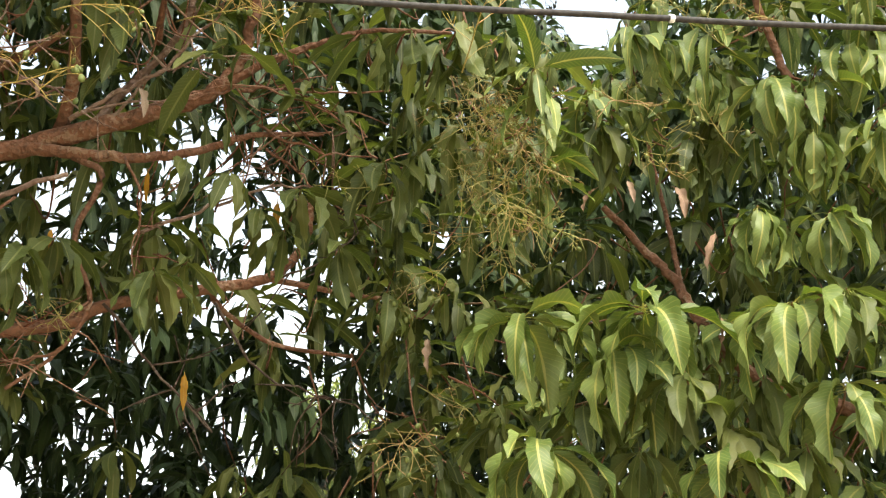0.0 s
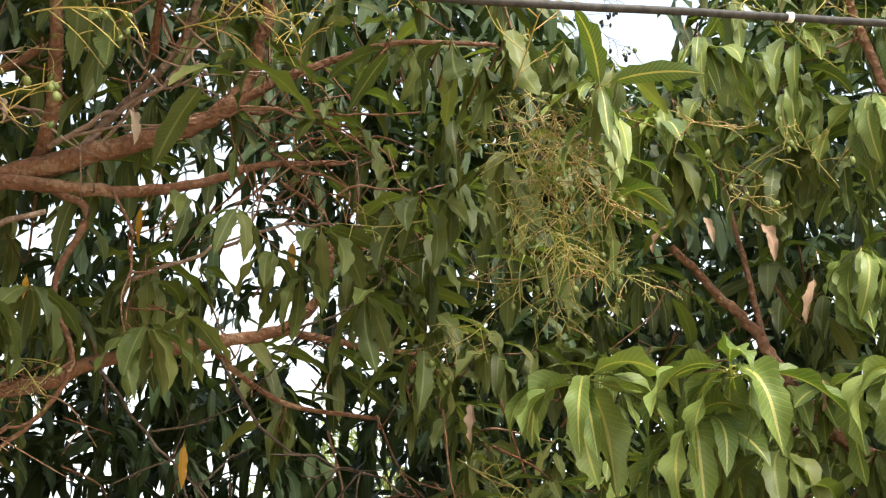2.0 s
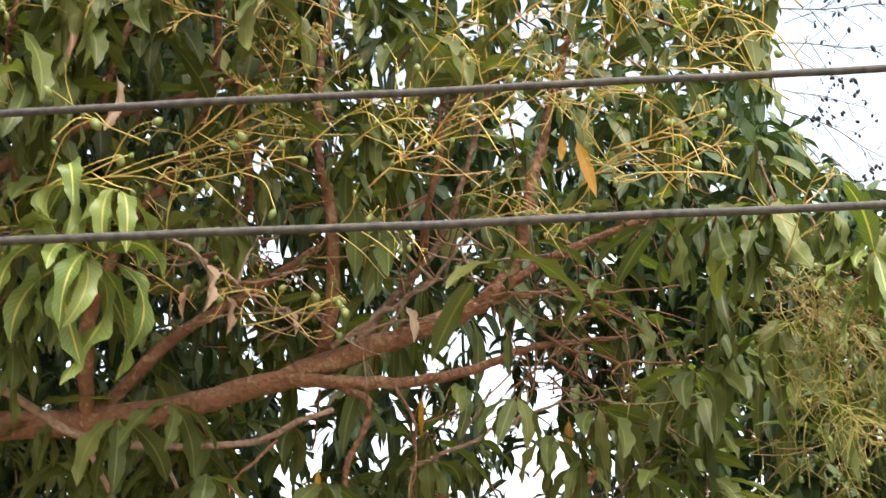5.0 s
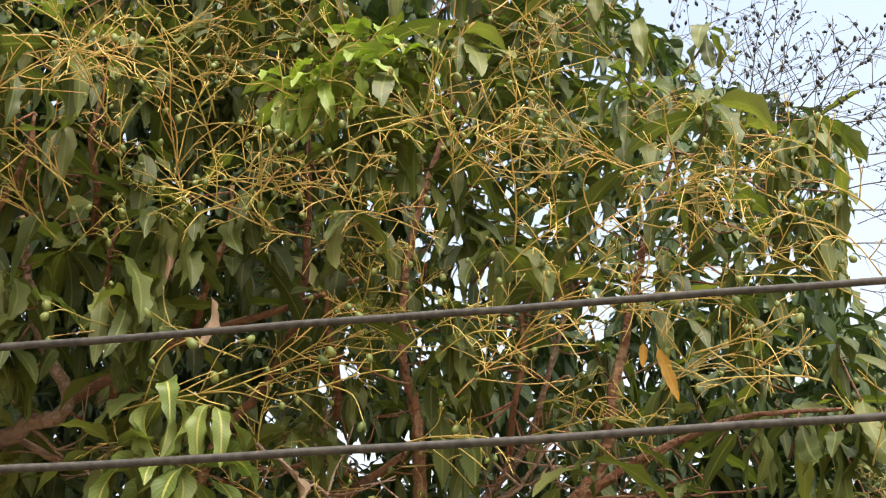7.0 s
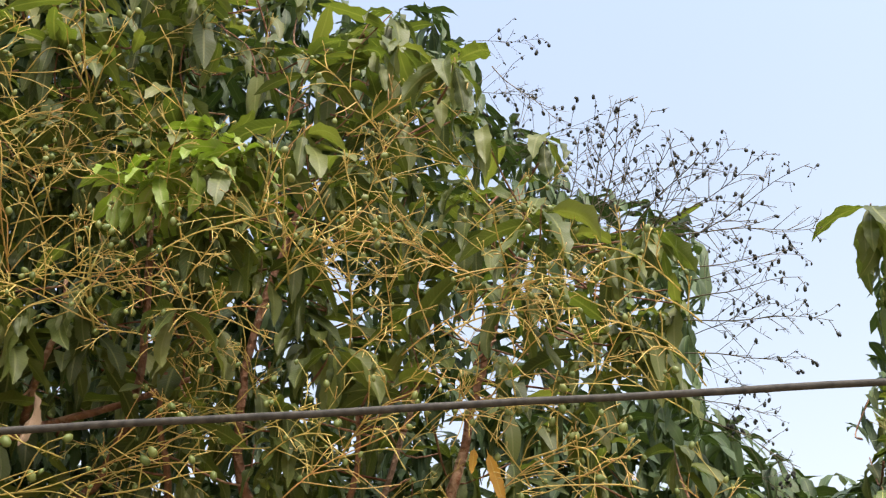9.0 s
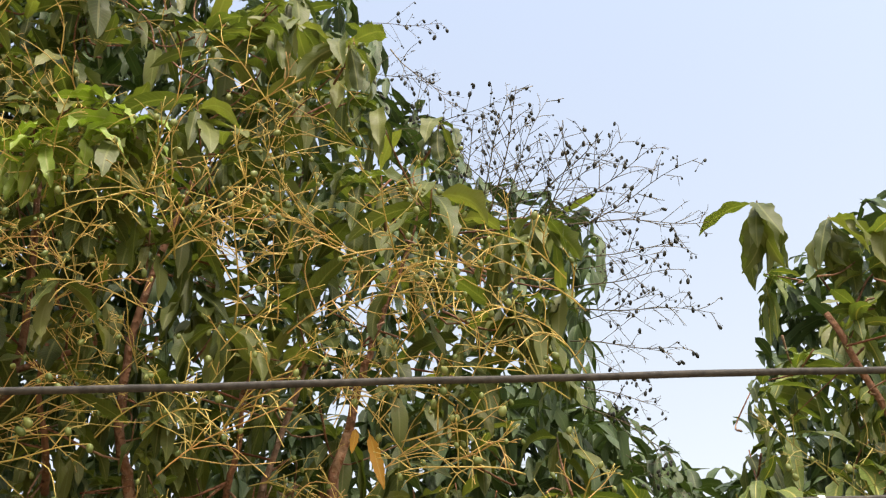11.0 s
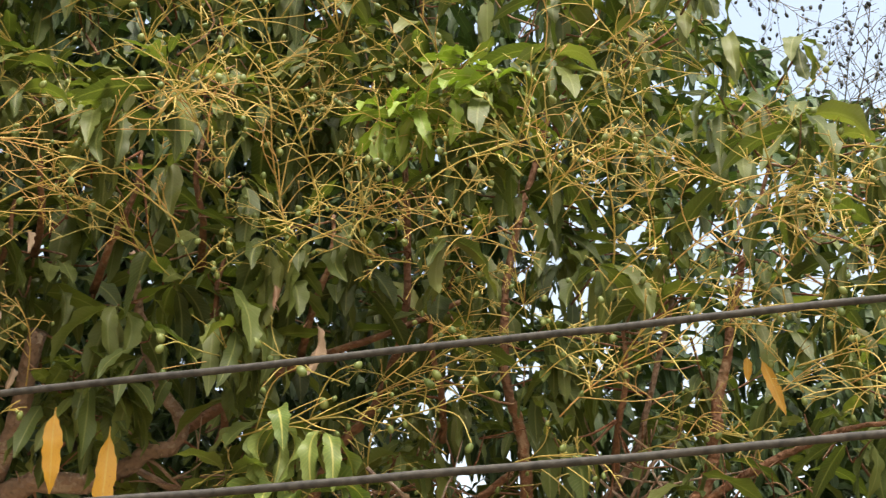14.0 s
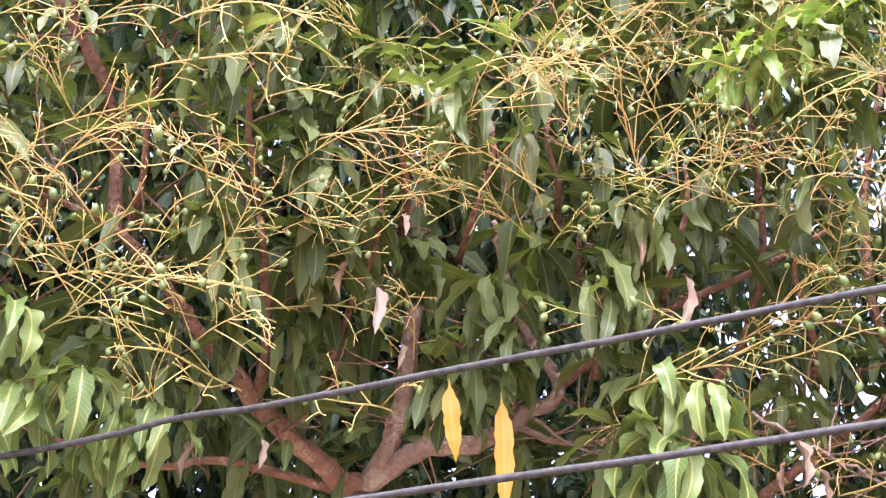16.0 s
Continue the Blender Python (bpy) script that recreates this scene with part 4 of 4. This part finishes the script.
# thin grey and brown twigs across the opening under the main limb
for rows, r, forks, mat in (([(2.8, 17.1, 4.4), (-0.1, 18.4, 4.4), (-2.6, 19.4, 4.4), (-5.3, 19.8, 4.4), (-6.7, 19.5, 4.4)], 0.0075, 5, BARK_PALE),
                            ([(-1.1, 21.4, 4.35), (-2.3, 22.1, 4.35), (-3.7, 22.2, 4.35), (-6.6, 22.4, 4.35)], 0.007, 6, BARK),
                            ([(9.0, 23.5, 4.1), (7.8, 23.4, 4.15), (6.4, 23.3, 4.2)], 0.007, 3, BARK_PALE),
                            ([(-1.9, 24.1, 4.3), (-4.1, 24.3, 4.3), (-6.1, 24.2, 4.3), (-9.6, 24.4, 4.3)], 0.0065, 6, BARK),
                            ([(-3.3, 21.5, 4.4), (-5.0, 20.4, 4.4), (-6.2, 19.4, 4.4)], 0.006, 4, BARK),
                            ([(6.4, 22.0, 4.25), (4.5, 23.3, 4.25), (2.3, 24.5, 4.25), (0.2, 26.8, 4.25)], 0.010, 4, BARK_PALE)):
    bare_twig(mango_tree, rows, r, forks, mat)

# a withered, bleached twig hanging before the main limb
bare_twig(mango_tree, [(14.2, 26.4, 3.75), (11.4, 24.9, 3.75), (8.6, 23.3, 3.75)], 0.0065, 5, BARK_PALE)

# ---- fruiting stalks ----
rng = np.random.default_rng(23)


def panicle_mesh(name, material, thick, sweep, sides=(6, 10), fan=False, subs=(1, 5)):
    """A branched stalk of length 1 along +x with straight, stiff arms; returns it with the ends that bear fruit."""
    chains, ends = [], []
    t = np.linspace(0, 1, 10)
    ph = rng.uniform(0, 6)
    axis = np.stack([t, 0.035 * np.sin(t * 4 + ph), sweep * (t * 0.9 - t * t) + 0.015 * np.sin(t * 7 + ph)], -1)
    chains.append((axis, np.linspace(thick, thick * 0.55, 10)))
    ends.append(axis[-1])
    count = int(rng.integers(*sides))
    for k in range(count):
        s = 0.12 + 0.85 * (k + rng.uniform(0, 0.8)) / count
        if fan:
            s = min(s, 0.25) if k % 2 else s
        p = np.array([np.interp(s, t, axis[:, j]) for j in range(3)])
        roll = k * 2.4 + rng.normal(0, 0.4)
        ang = rng.uniform(0.3, 0.75) if fan else rng.uniform(0.65, 1.3)
        d = np.array([math.cos(ang), math.sin(ang) * math.cos(roll), math.sin(ang) * math.sin(roll)])
        ln = (0.85 if fan else 0.55) * (1 - 0.55 * s) * rng.uniform(0.5, 1.2)
        bow = np.cross(d, rng.normal(0, 1, 3)) * 0.085 * ln
        e = p + d * ln - np.array([0, 0, rng.uniform(-0.05, 0.22) * ln])
        pts = spline([p, p + d * ln * 0.52 + bow, e], 4)
        rad = np.linspace(thick * 0.7, thick * 0.4, len(pts))
        rad[-1] = thick * 0.62
        chains.append((pts, rad))
        if rng.random() < 0.6:
            ends.append(e)
        for _ in range(int(rng.integers(*subs))):
            b = pts[int(rng.integers(3, len(pts) - 1))]
            dd = d + rng.normal(0, 0.55, 3)
            dd /= np.linalg.norm(dd)
            g = b + dd * rng.uniform(0.05, 0.16)
            m = (b + g) / 2 + np.array([0, 0, 0.008])
            chains.append((spline([b, m, g], 2), np.array([0.5, 0.42, 0.38, 0.36, 0.6]) * thick))
            if rng.random() < 0.45:
                ends.append(g)
    me = tube_mesh(name, chains, 4)
    me.materials.append(material)
    return me, ends


def silhouette_mesh(name, material):
    """A long bare stalk of length 1 along +x: thin stiff arms set along it, each with short side stems that end in buds."""
    chains, ends = [], []
    t = np.linspace(0, 1, 9)
    ph, bend = rng.uniform(0, 6), rng.uniform(-0.12, 0.12)
    axis = np.stack([t, 0.02 * np.sin(t * 5 + ph), bend * t * t + 0.012 * np.sin(t * 9 + ph)], -1)
    chains.append((axis, np.linspace(0.0058, 0.0022, 9)))
    ends.append(axis[-1])
    count = int(rng.integers(11, 17))
    for k in range(count):
        s = 0.14 + 0.84 * (k + rng.uniform(0, 0.9)) / count
        p = np.array([np.interp(s, t, axis[:, j]) for j in range(3)])
        roll = k * 2.4 + rng.normal(0, 0.5)
        ang = rng.uniform(0.55, 1.15)
        d = np.array([math.cos(ang), math.sin(ang) * math.cos(roll), math.sin(ang) * math.sin(roll)])
        ln = (0.42 - 0.3 * s) * rng.uniform(0.5, 1.3)
        e = p + d * ln
        pts = spline([p, (p + e) / 2 + rng.normal(0, 0.03 * ln, 3), e], 3)
        chains.append((pts, np.linspace(0.0032, 0.0017, len(pts))))
        ends.append(e)
        for _ in range(int(rng.integers(1, 5))):
            b = p + (e - p) * rng.uniform(0.35, 0.95)
            dd = d + rng.normal(0, 0.8, 3)
            g = b + dd / np.linalg.norm(dd) * rng.uniform(0.025, 0.075)
            chains.append((np.array([b, (b + g) / 2, g]), np.array([0.0019, 0.0016, 0.0015])))
            ends.append(g)
    me = tube_mesh(name, chains, 4)
    me.materials.append(material)
    return me, ends


def fruit_mesh(name, material, girth=1.0):
    """A small young fruit hanging from its end: an uneven egg with a slight beak."""
    bm = bmesh.new()
    bmesh.ops.create_uvsphere(bm, u_segments=8, v_segments=6, radius=0.5)
    for v in bm.verts:
        z = v.co.z
        v.co.x *= (0.78 - 0.16 * z) * girth
        v.co.y *= (0.66 - 0.12 * z) * girth
        v.co.x += 0.10 * (0.25 - z * z)
        v.co.z = z - 0.5
    for f in bm.faces:
        f.smooth = True
    me = bpy.data.meshes.new(name)
    bm.to_mesh(me)
    bm.free()
    me.materials.append(material)
    return me


PAN = [panicle_mesh("panicle", STALK, 0.0076, rng.uniform(0.0, 0.5), (6, 10), k % 3 == 0) for k in range(15)]
PAN_BARE = [panicle_mesh("panicle", STALK, 0.0088, rng.uniform(-0.1, 0.2), (4, 7), k % 2 == 0, (0, 2)) for k in range(6)]
PAN_OLIVE = [panicle_mesh("panicle", STALK_OLIVE, 0.0075, rng.uniform(-0.3, 0.2)) for _ in range(5)]
PAN_DENSE = [panicle_mesh("panicle", STALK_OLIVE, 0.0078, rng.uniform(-0.2, 0.3), (13, 19)) for _ in range(4)]
PAN_GREY = [silhouette_mesh("panicle", STALK_GREY) for _ in range(7)]
FRUIT_ME, FRUIT_DARK_ME = fruit_mesh("fruit", FRUIT), fruit_mesh("fruit", FRUIT_DARK, 0.8)


def panicle(parent, place, way, length, kind, fruits, size):
    me, ends = kind[int(rng.integers(len(kind)))]
    ob = new("panicle", me)
    ob.parent = parent
    rot = Vector(way).normalized().to_track_quat("X", "Z")
    ob.matrix_basis = Matrix.LocRotScale(Vector(place), rot, (length, length, length))
    inv = rot.inverted()
    for e in [ends[int(j)] for j in rng.permutation(len(ends))[:fruits]]:
        fr = new("fruit", FRUIT_DARK_ME if kind is PAN_GREY else FRUIT_ME)
        fr.parent = ob
        s = size * (rng.uniform(0.3, 1.25) if kind is PAN_GREY else rng.uniform(0.55, 1.2)) / length
        fr.matrix_basis = Matrix.LocRotScale(Vector(e), inv @ Euler((rng.normal(0, 0.35), rng.normal(0, 0.35), rng.uniform(0, 6))).to_quaternion(), (s, s, s))
    return ob


def outward(az, el, up, side=0.0):
    """A way towards the standing point, raised by up and turned aside."""
    a = radians(az)
    return Vector((math.sin(a) * 0.6 + math.cos(a) * side, -math.cos(a) * 0.6 + math.sin(a) * side, up))


# yellow stalks over the upper crown
rng = np.random.default_rng(24)
spots = scatter(2.7, 2.4, -7, 54, 30.5, 50, lambda a, e: 0.2 if (17 < a < 39 and e < 34) or (a < 16 and e > 43) else 0.95 if a < 26 else 0.75)
spots += scatter(2.8, 2.4, -13.5, -6.5, 31.5, 41, lambda a, e: 0.8)
spots += scatter(4.0, 3.4, -12, 52, 25.5, 31, lambda a, e: 0.15 if 22 < a < 39 else 0.6)
spots += scatter(3.0, 2.6, 12, 27, 36, 44, lambda a, e: 0.85)
for az, el in spots:
    if open_sky(np.array(az - 1), np.array(el)) or open_sky(np.array(az), np.array(el)):
        continue
    side = rng.normal(0.1, 1.0)
    p = bearing(az + 2.2 * side, el - 1.5, near_depth(az, el) - 0.13)
    panicle(mango_tree, p, outward(az, el, rng.uniform(-0.2, 0.4), side), rng.uniform(0.24, 0.44), PAN, int(rng.integers(3, 8)), 0.0225)
for az, el, side, ln in ((46.4, 29.6, -0.6, 0.42), (47.8, 28.4, 0.5, 0.42), (45.6, 27.4, -0.5, 0.4), (47.2, 26.6, 0.4, 0.42), (49.0, 30.6, -0.4, 0.42), (44.6, 28.8, 0.6, 0.4), (48.4, 32.4, 0.3, 0.42), (46.0, 31.2, -0.7, 0.42)):
    panicle(mango_tree, bearing(az, el, 3.9), outward(az, el, rng.uniform(-0.1, 0.3), side), ln, PAN, 5, 0.03)
# sprays with larger fruit, standing out from the crown
for az, el, side, ln in ((20.8, 27.0, 0.7, 0.5), (18.4, 27.8, 0.9, 0.48), (13.6, 28.4, 0.8, 0.5), (15.4, 29.6, -0.8, 0.45), (10.6, 22.8, 0.9, 0.42), (13.8, 30.0, 0.5, 0.4), (8.6, 22.6, 0.5, 0.3), (-6.0, 30.2, 0.8, 0.5), (20.0, 30.0, -0.7, 0.45)):
    panicle(mango_tree, bearing(az, el, 3.78), outward(az, el, rng.uniform(-0.15, 0.2), side), ln * 0.72, PAN_BARE, 5, 0.03)
# olive stalks hanging under it
for az, el in ((3.4, 25.6), (7.0, 13.6), (-11.0, 19.0), (-14.4, 16.6), (-14.6, 24.6), (-14.2, 22.4), (-14.6, 20.6), (-15.2, 19.0), (-16.0, 21.8), (-10.8, 14.6), (-10.8, 9.4), (-11.6, 7.4),
               (-13.0, 17.6), (-17.4, 17.2), (8.2, 23.6), (5.4, 30.2), (-12.8, 15.2), (-15.6, 23.2), (6.2, 12.2), (-9.8, 7.4)):
    p = bearing(az + rng.normal(0, 0.5), el + 1.0, 4.25)
    panicle(mango_tree, p, outward(az, el, rng.uniform(-0.9, -0.2), rng.normal(-0.3, 0.5)), rng.uniform(0.24, 0.36), PAN_OLIVE, int(rng.integers(2, 6)), 0.022)
for az, el in ((-19.6, 23.4), (-21.2, 25.6), (-23.0, 23.2), (-25.4, 26.4), (-27.4, 25.0), (-24.2, 19.6), (-30.4, 25.8), (-22.4, 20.8), (-27.0, 20.4)):
    panicle(right_tree, bearing(az, el, 4.2), outward(az, el, rng.uniform(-0.3, 0.4), rng.normal(0, 0.6)), rng.uniform(0.26, 0.38), PAN_OLIVE, 3, 0.024)
# a heavy bunch hanging at the crown's edge
for az, el in ((-14.2, 24.2), (-15.0, 23.2), (-15.8, 24.0), (-14.4, 21.6), (-15.2, 20.6), (-16.2, 21.4), (-15.0, 19.0), (-16.0, 18.6), (-16.8, 19.8), (-16.6, 17.4), (-15.6, 17.0), (-13.8, 19.8), (-14.8, 22.4), (-16.0, 22.6)):
    panicle(mango_tree, bearing(az + 0.8, el + 1.4, 4.05 + rng.uniform(0, 0.2)), outward(az, el, rng.uniform(-1.1, -0.5), rng.normal(0.5, 0.4)), rng.uniform(0.26, 0.36), PAN_DENSE, 5, 0.02)
rng = np.random.default_rng(25)
# bare stalks against the sky, backlit look put into their dark colour: where each leaves the crown and where it ends
for az0, el0, az1, el1 in ((-14.0, 38.8, -20.3, 41.1), (-11.7, 38.6, -15.4, 42.4), (-12.7, 38.9, -17.4, 42.6), (-10.6, 38.8, -13.1, 44.3), (-9.0, 39.6, -10.6, 43.2), (-7.1, 42.6, -11.9, 44.2),
                             (-6.0, 45.9, -9.1, 43.5), (-14.2, 38.7, -18.9, 38.2), (-13.1, 38.6, -18.6, 41.8), (-9.9, 38.8, -12.5, 44.2), (-15.4, 36.5, -19.4, 36.5), (-14.8, 34.9, -21.5, 34.1),
                             (-14.9, 33.5, -20.0, 32.7), (-14.9, 31.6, -18.2, 30.6), (-14.8, 33.0, -17.9, 31.5), (-4.9, 47.2, -9.0, 47.1), (-3.5, 45.4, -8.4, 44.6), (-5.4, 42.8, -9.9, 43.1),
                             (-15.0, 30.7, -19.0, 28.9), (-16.5, 28.5, -18.8, 26.6), (-15.3, 35.8, -20.7, 36.1), (-15.3, 34.4, -19.2, 35.3), (-15.2, 30.2, -16.9, 30.7), (-15.0, 38.4, -22.0, 37.6),
                             (-15.4, 38.2, -22.2, 40.4), (-11.2, 39.0, -14.3, 43.6), (-13.6, 38.8, -16.4, 42.0), (-8.0, 41.0, -11.6, 42.6), (-9.6, 39.4, -14.0, 41.8), (-15.4, 37.0, -21.0, 37.0)):
    a, e = bearing(az0, el0, 4.5), bearing(az1, el1, 4.5 + rng.uniform(-0.25, 0.15))
    a += (a - e) * 0.12
    panicle(mango_tree, a, e - a, (e - a).length, PAN_GREY, int(rng.integers(14, 26)), 0.0175)

# ---- overhead cables ----


def cable(az0, el0, d0, az1, el1, d1, sag, radius, kink):
    a = EYE + Vector((-math.sin(radians(az0)) * d0, math.cos(radians(az0)) * d0, d0 * math.tan(el0)))
    b = EYE + Vector((-math.sin(radians(az1)) * d1, math.cos(radians(az1)) * d1, d1 * math.tan(el1)))
    s = np.linspace(-2.2, 3.2, 140)
    pts = np.array(a)[None] + np.array(b - a)[None] * s[:, None]
    pts[:, 2] -= sag * 4 * s * (1 - s)
    pts[:, 2] += kink * np.exp(-((bearings(pts)[0] - 41.0) / 1.3) ** 2)
    pts[:, 2] += 0.0012 * np.sin(s * 23) + 0.0006 * np.sin(s * 61)
    return pts, tube_mesh("overhead_cable", [(pts, np.full(len(pts), radius))], 10)


for el0, d0, el1, d1, sag in ((0.482, 2.858, 0.5415, 2.827, -0.001), (0.4065, 2.718, 0.4556, 2.814, 0.0094)):
    pts, me = cable(32, el0, d0, -28, el1, d1, sag, 0.0084, 0.014 if el0 > 0.45 else 0.0)
    ob = new("overhead_cable", me)
    me.materials.append(CABLE)
    tagged(ob, "dark grey sheathed overhead cable in front of trees", "cable", "overhead cables")
    if el0 < 0.45:
        az, _ = bearings(pts)
        k = int(np.argmin(np.abs(az + 25.3)))
        d = (pts[k + 1] - pts[k]) / np.linalg.norm(pts[k + 1] - pts[k])
        child("cable_tie", tube_mesh("cable_tie", [(np.array([pts[k] - d * 0.006, pts[k] + d * 0.006]), np.array([0.0112, 0.0112]))], 10), TIE, ob, "small white cable tie")
